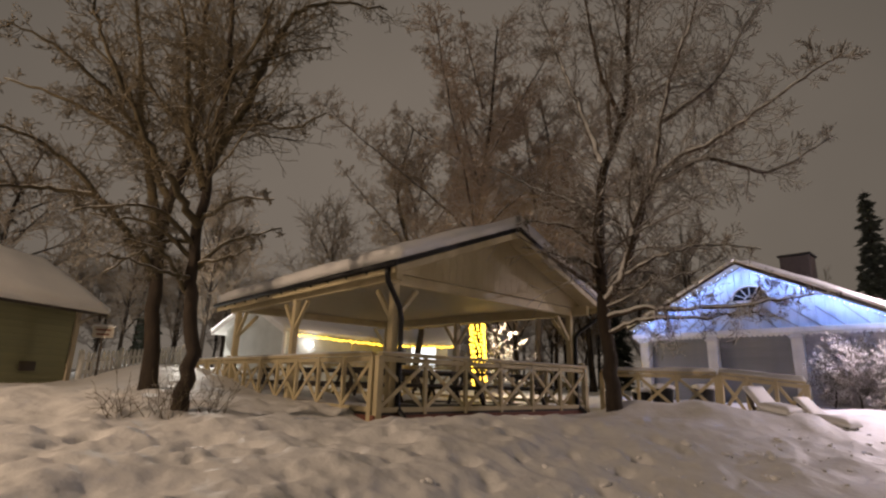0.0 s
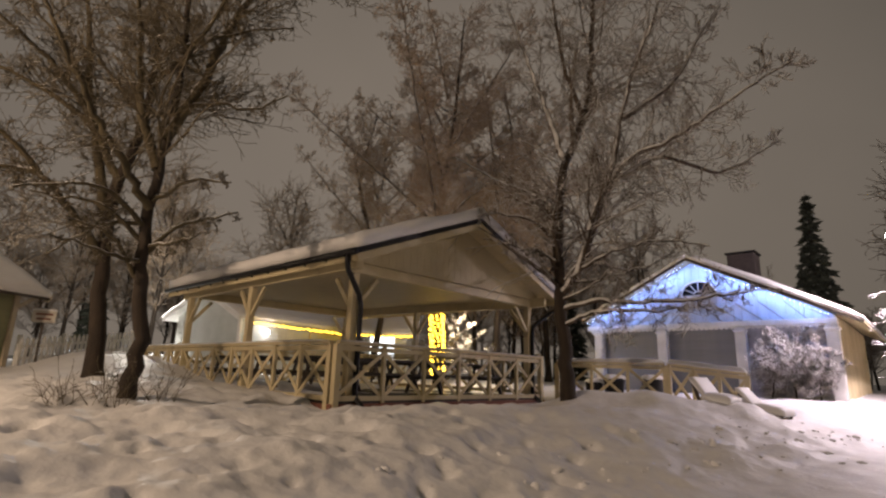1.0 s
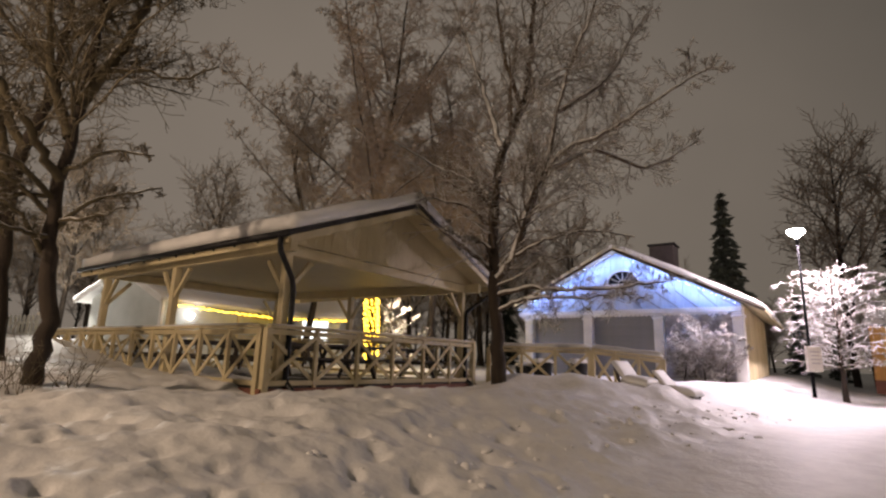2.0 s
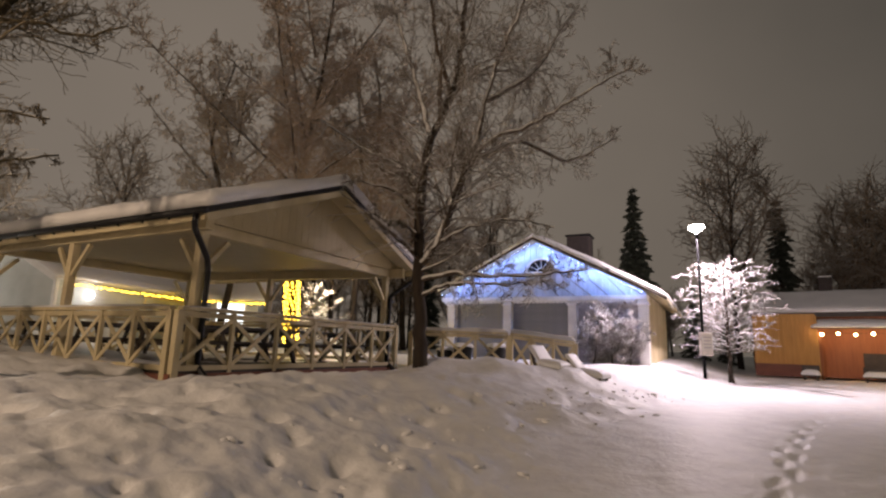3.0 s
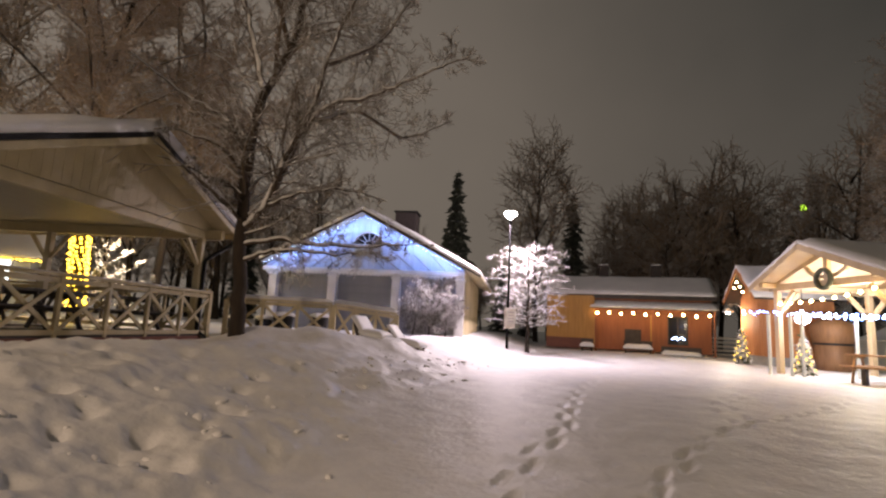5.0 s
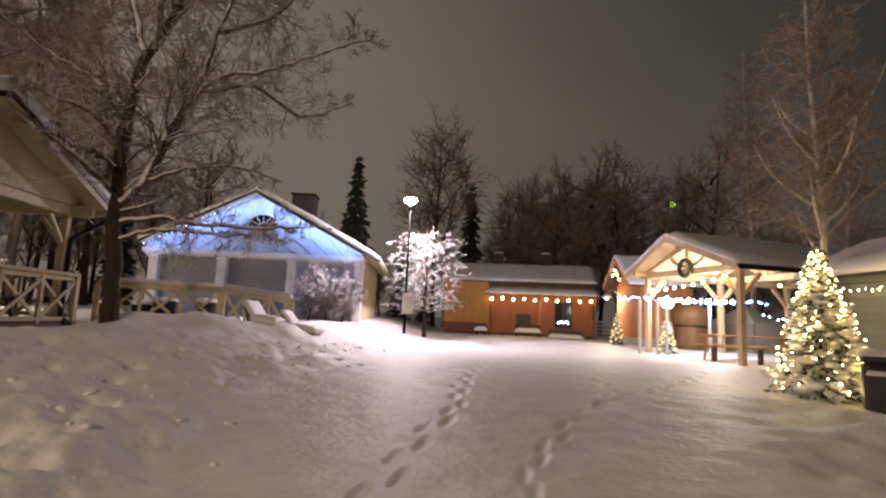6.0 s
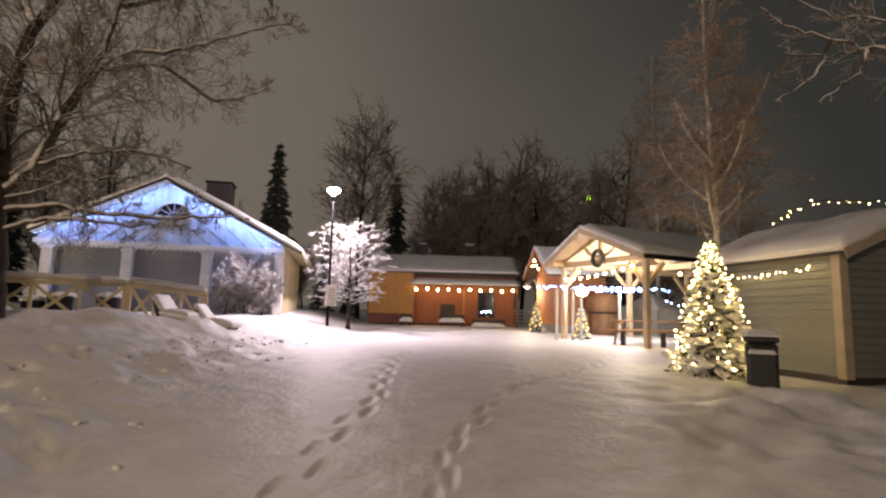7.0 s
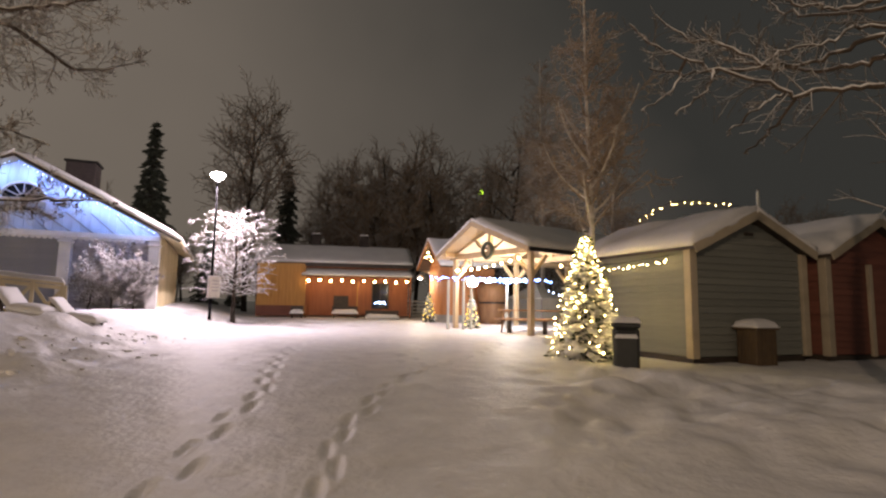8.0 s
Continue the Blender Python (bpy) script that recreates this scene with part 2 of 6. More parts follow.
def add_tube(bm, pts, r, n=8):
    pts = [Vector(p) for p in pts]
    rs = r if isinstance(r, (list, tuple)) else [r] * len(pts)
    rings = []
    for i, p in enumerate(pts):
        d = (pts[min(i + 1, len(pts) - 1)] - pts[max(i - 1, 0)]).normalized()
        x = d.cross(Vector((0.3, 0.9, 0.31))).normalized()
        y = d.cross(x)
        rings.append([bm.verts.new(p + (x * math.cos(2 * math.pi * k / n) + y * math.sin(2 * math.pi * k / n)) * rs[i]) for k in range(n)])
    for a, b in zip(rings, rings[1:]):
        for k in range(n):
            bm.faces.new((a[k], a[(k + 1) % n], b[(k + 1) % n], b[k]))
    bm.faces.new(rings[0][::-1])
    bm.faces.new(rings[-1])
    return bm


def tube(pts, r, n=8):
    return add_tube(bmesh.new(), pts, r, n)


def lathe(profile, n=20, c=(0, 0, 0)):
    """A turned body from (radius, height) pairs."""
    bm = bmesh.new()
    rings = [[bm.verts.new((c[0] + r * math.cos(2 * math.pi * k / n), c[1] + r * math.sin(2 * math.pi * k / n), c[2] + z)) for k in range(n)] for r, z in profile]
    for a, b in zip(rings, rings[1:]):
        for k in range(n):
            bm.faces.new((a[k], a[(k + 1) % n], b[(k + 1) % n], b[k]))
    bm.faces.new(rings[0][::-1])
    bm.faces.new(rings[-1])
    return bm


def slab(pts, v):
    """A flat panel with the outline pts, thickened by v."""
    bm = bmesh.new()
    v = Vector(v)
    lo = [bm.verts.new(p) for p in pts]
    hi = [bm.verts.new(Vector(p) + v) for p in pts]
    bm.faces.new(lo[::-1])
    bm.faces.new(hi)
    n = len(pts)
    for k in range(n):
        bm.faces.new((lo[k], lo[(k + 1) % n], hi[(k + 1) % n], hi[k]))
    bmesh.ops.recalc_face_normals(bm, faces=bm.faces)
    return bm


def snow_sheet(a, b, c, d, thick, seed, nu=26, nv=12, droop=0.05, blunt=0.2):
    """Settled snow on the sloping quad a b c d, rounded at its edges and uneven on top."""
    bm = bmesh.new()
    a, b, c, d = (Vector(p) for p in (a, b, c, d))
    lu, lv = (b - a).length, (d - a).length
    top, low = [], []
    for j in range(nv + 1):
        rt, rl = [], []
        for i in range(nu + 1):
            u, v = i / nu, j / nv
            p = a.lerp(b, u).lerp(d.lerp(c, u), v)
            e = min(u * lu, (1 - u) * lu, v * lv, (1 - v) * lv)
            k = min(1.0, e / (thick * 1.3))
            h = thick * (math.sqrt(max(0.0, 1 - (1 - k) ** 2)) * (1 - blunt) + blunt)
            q = Vector((p.x * 0.9 + seed, p.y * 0.9, seed * 1.7))
            h *= 1 + 0.22 * noise.noise(q) + 0.10 * noise.noise(q * 3.1)
            out = Vector((0, 0, 0))
            if k < 0.3:
                out = (p - (a + b + c + d) / 4)
                out.z = 0
                out = out.normalized() * droop * (0.6 + noise.noise(q * 4))
            rt.append(bm.verts.new(p + out + Vector((0, 0, h))))
            rl.append(bm.verts.new(p + out * 0.6))
        top.append(rt)
        low.append(rl)
    for j in range(nv):
        for i in range(nu):
            bm.faces.new((top[j][i], top[j][i + 1], top[j + 1][i + 1], top[j + 1][i]))
            bm.faces.new((low[j][i], low[j + 1][i], low[j + 1][i + 1], low[j][i + 1]))
    edge = [(0, i) for i in range(nu)] + [(j, nu) for j in range(nv)] + [(nv, i) for i in range(nu, 0, -1)] + [(j, 0) for j in range(nv, 0, -1)]
    for (j0, i0), (j1, i1) in zip(edge, edge[1:] + edge[:1]):
        bm.faces.new((low[j0][i0], low[j1][i1], top[j1][i1], top[j0][i0]))
    bmesh.ops.recalc_face_normals(bm, faces=bm.faces)
    return bm


def snow_cushion(sx, sy, h, seed, c=(0, 0, 0)):
    """A rounded cap of snow."""
    x, y, z = c
    return snow_sheet((x - sx / 2, y - sy / 2, z), (x + sx / 2, y - sy / 2, z), (x + sx / 2, y + sy / 2, z), (x - sx / 2, y + sy / 2, z), h, seed, 12, 8, 0.02)


# ---- the snow-covered ground ----


def lattice(ix, iy, seed):
    h = (ix.astype(np.int64) * 374761393 + iy.astype(np.int64) * 668265263 + seed * 974634777) & 0x7FFFFFFF
    h = ((h ^ (h >> 13)) * 1274126177) & 0x7FFFFFFF
    return ((h ^ (h >> 16)) & 0xFFFF) / 65535.0


def wave(x, y, size, seed):
    """Smooth noise from -1 to 1 with bumps of that size."""
    x, y = x / size, y / size
    ix, iy = np.floor(x), np.floor(y)
    fx, fy = x - ix, y - iy
    fx, fy = fx * fx * fx * (fx * (fx * 6 - 15) + 10), fy * fy * fy * (fy * (fy * 6 - 15) + 10)
    a, b, c, d = (lattice(ix + i, iy + j, seed) for i, j in ((0, 0), (1, 0), (0, 1), (1, 1)))
    return ((a * (1 - fx) + b * fx) * (1 - fy) + (c * (1 - fx) + d * fx) * fy) * 2 - 1


def ease(lo, hi, v):
    t = np.clip((v - lo) / (hi - lo), 0, 1)
    return t * t * (3 - 2 * t)


def trail(points, step, side, seed):
    """Footprints along a line: places and headings."""
    rng, out, foot, left = random.Random(seed), [], 1, 0.0
    for (x0, y0), (x1, y1) in zip(points, points[1:]):
        d = math.hypot(x1 - x0, y1 - y0)
        ux, uy = (x1 - x0) / d, (y1 - y0) / d
        s = left
        while s < d:
            o = side * foot + rng.uniform(-0.04, 0.04)
            out.append((x0 + ux * s - uy * o, y0 + uy * s + ux * o, ux, uy, rng.uniform(0.8, 1.25)))
            s += step * rng.uniform(0.85, 1.15)
            foot = -foot
        left = s - d
    return out


PRINTS = (trail([(1.6, 2.2), (2.9, 2.85), (3.9, 3.35), (4.9, 3.8), (7.0, 5.2), (9.5, 6.6), (14, 8.2)], 0.46, 0.065, 1)
          + trail([(2.2, 1.3), (3.1, 1.75), (3.65, 2.05), (4.7, 2.4), (6.0, 2.65), (7.5, 2.75), (10.0, 2.6), (13.5, 2.9)], 0.42, 0.05, 2)
          + trail([(7.5, 2.9), (9.0, 3.8), (11.5, 4.3)], 0.45, 0.12, 4)
          + trail([(9.5, 6.0), (11.0, 5.2), (13.5, 5.6)], 0.5, 0.12, 5))
DENTS = [(-3.6, 5.6), (-3.1, 5.2), (-2.6, 5.9), (-1.9, 6.6), (-1.3, 6.2), (-0.9, 5.7), (-0.4, 6.3), (0.3, 5.6), (0.9, 6.1), (-1.6, 5.3), (-0.1, 7.2), (0.7, 7.4), (-4.3, 6.4), (1.7, 5.4), (-1.0, 7.6), (2.4, 6.6), (3.0, 7.6), (-4.4, 5.0)]


rng_p = random.Random(17)
PITS = [(px, py, 0.13, 0.13) for px, py in DENTS]
for _ in range(60):
    far = rng_p.uniform(3.6, 9.2)
    side = radians(rng_p.uniform(-26, 40) - 8 * (far - 4) / 4)
    PITS.append((-math.sin(side) * far, math.cos(side) * far, rng_p.uniform(0.05, 0.14), rng_p.uniform(0.03, 0.10)))


def ground_height(x, y):
    x, y = np.asarray(x, float), np.asarray(y, float)
    r = np.hypot(x, y) + 1e-6
    yaw = np.degrees(np.arctan2(-x, y))
    z = 0.12 + 0.28 * ease(1.5, 9, r) + 0.28 * ease(12, 30, r)
    edge = -(20 + 19.5 * np.log(np.clip(r, 1.0, 18.0) / 3.9))
    s = np.radians(yaw - edge) * r
    fade = 1 - ease(105, 150, yaw)
    bank = ease(-0.4, 3.2, s) * fade
    z = z + 0.56 * bank - 0.18 * ease(22, 28, r) * ease(-44, -50, yaw) * ease(-100, -90, yaw)
    # the snow climbs towards the fence and lies against the pavilion's side
    z = z + fade * ((0.07 * ease(5, 10, yaw) + 0.18 * ease(19, 27, yaw)) * ease(7.6, 10.6, r) + (0.42 * ease(11.5, 18, r) + 0.05) * ease(12, 20, yaw) * (1 - ease(29, 35, yaw)) * ease(8, 11, r))
    # a mound before the terrace railing
    t = np.clip(((x - 4.45) * 0.95 + (y - 11.75) * -0.5) / 1.1525, 0, 1)
    away = np.hypot(x - 4.45 - 0.95 * t, y - 11.75 + 0.5 * t)
    z = z + 0.30 * np.exp(-(away / 0.75) ** 2) * (1 + 0.15 * wave(x, y, 0.5, 23))
    z = z + 0.24 * np.exp(-(((x - 7.25) / 1.0) ** 2 + ((y - 10.9) / 0.8) ** 2))
    rough = fade * ease(-0.8, 0.6, s) * (1 - 0.65 * ease(9, 14, r))
    z = z + rough * (0.085 * wave(0.8 * x + 0.6 * y, 0.8 * y - 0.6 * x, 1.0, 1) + 0.055 * wave(0.5 * x - 0.87 * y, 0.5 * y + 0.87 * x, 0.45, 2) + 0.03 * wave(0.9 * x + 0.44 * y, 0.9 * y - 0.44 * x, 0.22, 7) + 0.018 * wave(x, y, 0.11, 17))
    # small ridge where the path was cleared, and trodden snow near the sheds
    z = z + 0.10 * np.exp(-((s - 0.5) / 0.7) ** 2) * (0.6 + 0.6 * wave(x, y, 0.8, 5)) * fade * (1 - ease(16, 22, r))
    right = ease(-74, -92, yaw) * ease(3.5, 6, r) * (1 - ease(8.4, 9.8, r))
    z = z - 0.05 * ease(-84, -90, yaw) * ease(9.2, 10.0, r) * (1 - ease(20, 24, r))
    z = z + right * (0.10 * wave(x, y, 0.7, 11) + 0.05 * wave(x, y, 0.3, 12))
    z = z + 0.016 * wave(x, y, 1.4, 8) + 0.010 * wave(x, y, 0.33, 9) * (1 - ease(12, 25, r))
    z = z + 1.1 * wave(x, y, 90.0, 6) * ease(60, 160, r)
    # scooped out along the front of the pavilion
    t = np.clip(((x + 1.1) * 5.2 + (y - 9.54) * 4.68) / 48.9, 0, 1)
    away = np.hypot(x + 1.1 - 5.2 * t, y - 9.54 - 4.68 * t)
    z = z - 0.24 * np.exp(-(away / 0.95) ** 2)
    for px, py, ux, uy, k in PRINTS:
        dx, dy = x - px, y - py
        near = (np.abs(dx) < 0.6) & (np.abs(dy) < 0.6)
        a, b = dx * ux + dy * uy, -dx * uy + dy * ux
        q = (a / 0.21) ** 2 + (b / 0.05) ** 2
        z = z - np.where(near, k * 0.034 * np.exp(-q ** 1.4) - 0.005 * np.exp(-((np.sqrt(q) - 1.5) / 0.4) ** 2), 0)
    for px, py, size, deep in PITS:
        q = ((x - px) ** 2 + (y - py) ** 2) / size ** 2
        z = z - deep * np.exp(-q ** 1.3)
    return z


def gz(x, y):
    return float(ground_height(np.array([x]), np.array([y]))[0])


def build_ground():
    na, radii = 1080, [0.25]
    while radii[-1] < 1800:
        radii.append(radii[-1] * 1.0068 + 0.012)
    rr = np.array(radii)
    aa = np.linspace(0, 2 * np.pi, na, endpoint=False)
    x, y = (rr[:, None] * np.cos(aa)[None]).ravel(), (rr[:, None] * np.sin(aa)[None]).ravel()
    z = ground_height(x, y)
    nr = len(rr)
    v = np.column_stack([x, y, z])
    v = np.vstack([v, [[0, 0, z[:na].mean()]]])
    i = np.arange(nr - 1)[:, None] * na
    k = np.arange(na)[None]
    k2 = (k + 1) % na
    quads = np.stack([i + k, i + na + k, i + na + k2, i + k2], -1).reshape(-1, 4)
    tris = np.stack([np.full(na, len(v) - 1), np.arange(na), (np.arange(na) + 1) % na], -1)
    me = bpy.data.meshes.new("ground")
    me.vertices.add(len(v))
    me.vertices.foreach_set("co", v.ravel())
    loops = np.concatenate([quads.ravel(), tris.ravel()])
    me.loops.add(len(loops))
    me.loops.foreach_set("vertex_index", loops)
    starts = np.concatenate([np.arange(len(quads)) * 4, len(quads) * 4 + np.arange(na) * 3])
    me.polygons.add(len(starts))
    me.polygons.foreach_set("loop_start", starts)
    me.polygons.foreach_set("use_smooth", np.ones(len(starts), bool))
    me.update(calc_edges=True)
    me.materials.append(SNOW)
    ob = tagged(new("ground", me), "trodden snow with footprints and a lumpy bank", "snow", kind="structure")
    return ob


build_ground()


def build_clods():
    """Broken lumps of snow thrown up along the edge of the cleared path."""
    rng, bm = random.Random(31), bmesh.new()
    for k in range(130):
        r = 4.0 + 9.5 * rng.random() ** 0.8
        edge = -(20 + 19.5 * math.log(r / 3.9))
        a = radians(edge + math.degrees((rng.gauss(0.75, 0.55)) / r))
        x, y, s = -math.sin(a) * r, math.cos(a) * r, 0.02 + 0.05 * rng.random() ** 2.2
        m = Matrix.Translation((x, y, gz(x, y) - s * 0.12)) @ Euler((rng.uniform(-0.4, 0.4), rng.uniform(-0.4, 0.4), rng.uniform(0, 6.28))).to_matrix().to_4x4() @ Matrix.Diagonal((s * rng.uniform(0.9, 1.6), s, s * rng.uniform(0.5, 0.8), 1))
        bmesh.ops.create_icosphere(bm, subdivisions=1 if s < 0.05 else 2, radius=1.0, matrix=m)
    for v in bm.verts:
        v.co += Vector((noise.noise(v.co * 11), noise.noise(v.co * 11 + Vector((5, 0, 0))), noise.noise(v.co * 11 + Vector((0, 7, 0))))) * 0.022
    tagged(part("snow_clods", bm, ROOF_SNOW, None, "broken lumps of snow along the edge of the cleared path", True), category="snow", kind="stuff")


build_clods()

# ---- shared kinds of things ----


def roof_pair(parent, x0, x1, y0, y1, eave, ridge, thick, snow, seed, mat, over_x=0.4, over_y=0.4, axis="x", board=WHITE, verge=0.17, prow=0.0, blunt=0.5):
    """Two roof slopes with boards, verge boards and snow. The ridge runs along the axis."""
    def P(u, v, z):
        return (u, v, z) if axis == "x" else (v, u, z)
    o0, o1 = over_x if isinstance(over_x, tuple) else (over_x, over_x)
    e0, e1 = over_y if isinstance(over_y, tuple) else (over_y, over_y)
    u0, u1, v0, v1 = (x0 - o0, x1 + o1, y0, y1) if axis == "x" else (y0 - o0, y1 + o1, x0, x1)
    vm = (v0 + v1) / 2
    pitch = (ridge - eave) / (vm - v0)
    for n, (ve, z) in enumerate(((v0 - e0, eave - pitch * e0), (v1 + e1, eave - pitch * e1))):
        q = [P(u0, ve, z), P(u1, ve, z), P(u1, vm, ridge), P(u0 - prow, vm, ridge)]
        part("roof_slope", slab(q, (0, 0, thick)), mat, parent)
        qs = [Vector(p) + Vector((0, 0, thick + 0.004)) for p in q]
        part("roof_snow", snow_sheet(*qs, snow, seed + n, 36, 14, 0.05, blunt), ROOF_SNOW, parent, "thick settled snow", True)
        for ue, o, f in ((u0, -0.013, prow), (u1, 0.013, 0.0)):
            part("verge_board", bar(P(ue + o, ve, z + 0.01), P(ue + o - f, vm, ridge + 0.01), 0.025, verge), board, parent)


def plank_wall(parent, a, b, z0, z1, mat, pitch=0.14, name="board", out=(0, -1), holes=(), proud=0.022):
    """Horizontal boards between the plan points a and b, facing out, broken at holes (s0, s1, z0, z1)."""
    ax, ay = a
    L = math.hypot(b[0] - ax, b[1] - ay)
    ux, uy = (b[0] - ax) / L, (b[1] - ay) / L
    ang = math.atan2(uy, ux)
    meshes = {}
    n = int(round((z1 - z0) / pitch))
    h = (z1 - z0) / n
    for k in range(n):
        zc = z0 + (k + 0.5) * h
        spans, s = [], 0.0
        for s0, s1, h0, h1 in sorted(holes):
            if h0 < zc < h1:
                spans.append((s, s0))
                s = s1
        spans.append((s, L))
        for s0, s1 in spans:
            if s1 - s0 < 0.05:
                continue
            key = round(s1 - s0, 3)
            if key not in meshes:
                bm = bmesh.new()
                hw, hh = key / 2, h / 2 - 0.004
                prof = [(0.0, -hh), (-proud, -hh), (-proud * 0.45, hh), (0.0, hh)]
                vs = [[bm.verts.new((sx, py, pz)) for py, pz in prof] for sx in (-hw, hw)]
                for i in range(4):
                    bm.faces.new((vs[0][i], vs[1][i], vs[1][(i + 1) % 4], vs[0][(i + 1) % 4]))
                bm.faces.new(vs[0][::-1])
                bm.faces.new(vs[1])
                bmesh.ops.recalc_face_normals(bm, faces=bm.faces)
                meshes[key] = mesh_of(name, bm, mat)
            c = (s0 + s1) / 2
            flip = 0 if (out[0] * uy - out[1] * ux) > 0 else math.pi
            shared(name, meshes[key], parent, Matrix.Translation((ax + ux * c, ay + uy * c, zc)) @ Matrix.Rotation(ang + flip, 4, "Z"))


def gable_wall(parent, pts, thick, mat, name="wall"):
    return part(name, slab(pts, thick), mat, parent)


BULBS = {}


def bulb_mesh(mat, r):
    key = (mat.name, r)
    if key not in BULBS:
        bm = bmesh.new()
        bmesh.ops.create_icosphere(bm, subdivisions=1, radius=r)
        BULBS[key] = mesh_of("bulb", bm, mat, True)
    return BULBS[key]


def hang(a, b, sag, n):
    a, b = Vector(a), Vector(b)
    return [a.lerp(b, k / n) - Vector((0, 0, sag * 4 * (k / n) * (1 - k / n))) for k in range(n + 1)]


def light_string(name, pts, mat, r, label, drop=0.05, group="", loose=0.0, other=None):
    """A cable through pts with a bulb hanging at each."""
    o = Vector(pts[0])
    t = thing(name, Matrix.Translation(o), label, "string lights", group)
    part("cable", tube([Vector(p) - o for p in pts], 0.008, 5), BLACK, t)
    me = bulb_mesh(mat, r)
    rng = random.Random(len(pts))
    for p in pts:
        off = Vector((rng.uniform(-loose, loose), rng.uniform(-loose, loose), rng.uniform(-loose, loose * 0.3)))
        shape = me if other is None or rng.random() < 0.6 else bulb_mesh(other, r * 0.8)
        shared("bulb", shape, t, Matrix.Translation(Vector(p) - o - Vector((0, 0, drop)) + off))
    return t


# ---- the open pavilion ----

PAV = pose(-1.10, 9.54, 0.985, 0, 0, 42)
PX, PY = 6.5, 7.3
pavilion = thing("pavilion", PAV, "cream-painted open timber pavilion with a snow-covered gabled roof", "pavilion")


GABLE = material("cream_gable_boards", (0.50, 0.43, 0.27), (0.43, 0.37, 0.23), 0.6, 2, 0.12, 30)


def build_pavilion(t):
    eave, ridge, side, front, rear = 2.62, 3.92, 0.15, 0.6, 0.95
    part("deck", box((PX / 2, PY / 2, -0.08), (PX + 0.1, PY + 0.1, 0.16), 0.01), DARK_WOOD, t, "dark deck boards")
    for a, b in (((-0.08, -0.08), (PX + 0.08, -0.08)), ((-0.08, -0.08), (-0.08, PY + 0.08)), ((PX + 0.08, -0.08), (PX + 0.08, PY + 0.08))):
        part("skirt_board", bar((*a, -0.24), (*b, -0.24), 0.05, 0.34), RED_BOARD, t, "red-brown skirting board")
    spots = [(0.36, 0.12), (PX - 0.36, 0.12), (0.12, PY / 2), (5.75, 4.0), (0.12, PY - 0.12), (5.4, PY - 0.12)]
    for x, y in spots:
        part("post", bar((x, y, 0), (x, y, eave - 0.3), 0.15, 0.15, 0.012), CREAM, t)
        for dx, dy in ((0, 1), (0, -1), (1, 0), (-1, 0)):
            ex, ey = x + dx * 0.55, y + dy * 0.55
            if not (0 <= ex <= PX and 0 <= ey <= PY) or (dx and abs(y - PY / 2) < 0.5):
                continue
            part("brace", bar((x + dx * 0.06, y + dy * 0.06, eave - 0.95), (ex, ey, eave - 0.36), 0.08, 0.08), CREAM, t)
    for x, xb in ((0.12, 0.12), (PX - 0.2, 5.32)):
        part("beam", bar((x, -0.35, eave - 0.19), (xb, PY + 0.35, eave - 0.19), 0.16, 0.24, 0.01), CREAM, t)
    for y in (0.12, PY - 0.12):
        part("beam", bar((0.22, y, eave - 0.20), (PX - 0.22, y, eave - 0.20), 0.14, 0.2, 0.01), CREAM, t)
    part("ceiling_panel", box((PX / 2, PY / 2, eave - 0.06), (PX - 0.1, PY - 0.1, 0.03)), CEILING, t, "flat cream boarded ceiling")
    # boarded gables
    for y, s in ((0.02, -1), (PY - 0.02, 1)):
        n = 34
        for k in range(n):
            x0, x1 = -0.1 + (PX + 0.2) * k / n, -0.1 + (PX + 0.2) * (k + 1) / n - 0.003
            top = [eave + (ridge - eave) * (1 - abs(x - PX / 2) / (PX / 2)) for x in (x0, x1)]
            part("gable_board", slab([(x0, y, eave - 0.1), (x1, y, eave - 0.1), (x1, y, max(top[1], eave - 0.05) + 0.02), (x0, y, max(top[0], eave - 0.05) + 0.02)], (0, s * 0.03, 0)), GABLE, t)
    roof_pair(t, 0, PX, 0, PY, eave, ridge, 0.06, 0.30, 3, BLACK, (front, rear), side, "y", BLACK, 0.10, 0.0, 0.85)
    drop = (ridge - eave) / (PX / 2) * side
    for x0 in (-side, PX + side):
        # soffit of the overhang, and the pale board under the dark verge
        z0, xm = eave - drop, PX / 2
        part("soffit", slab([(x0, -front + 0.02, z0 - 0.03), (x0, PY + rear - 0.02, z0 - 0.03), (xm, PY + rear - 0.02, ridge - 0.03), (xm, -front + 0.02, ridge - 0.03)], (0, 0, 0.02)), CREAM, t)
        part("verge_trim", bar((x0, -front + 0.0, z0 - 0.12), (xm, -front + 0.0, ridge - 0.12), 0.022, 0.13), CREAM, t)
        part("eave_board", bar((x0, -front + 0.03, z0 - 0.10), (x0, PY + rear - 0.03, z0 - 0.10), 0.022, 0.14), CREAM, t)
    # gutters and downpipes
    for gx, s in ((-side - 0.07, 1), (PX + side + 0.07, -1)):
        z = eave - drop
        part("gutter", tube([(gx, -front - 0.05, z - 0.02), (gx, PY + rear, z)], 0.062, 10), BLACK, t, "black metal gutter", True)
        for k in range(12):
            part("gutter_hook", bar((gx + 0.07 * s, -0.4 + 0.72 * k, z - 0.09), (gx + 0.02 * s, -0.4 + 0.72 * k, z - 0.06), 0.03, 0.03, 0.003), BLACK, t)
        px = 0.46 if s == 1 else PX - 0.30
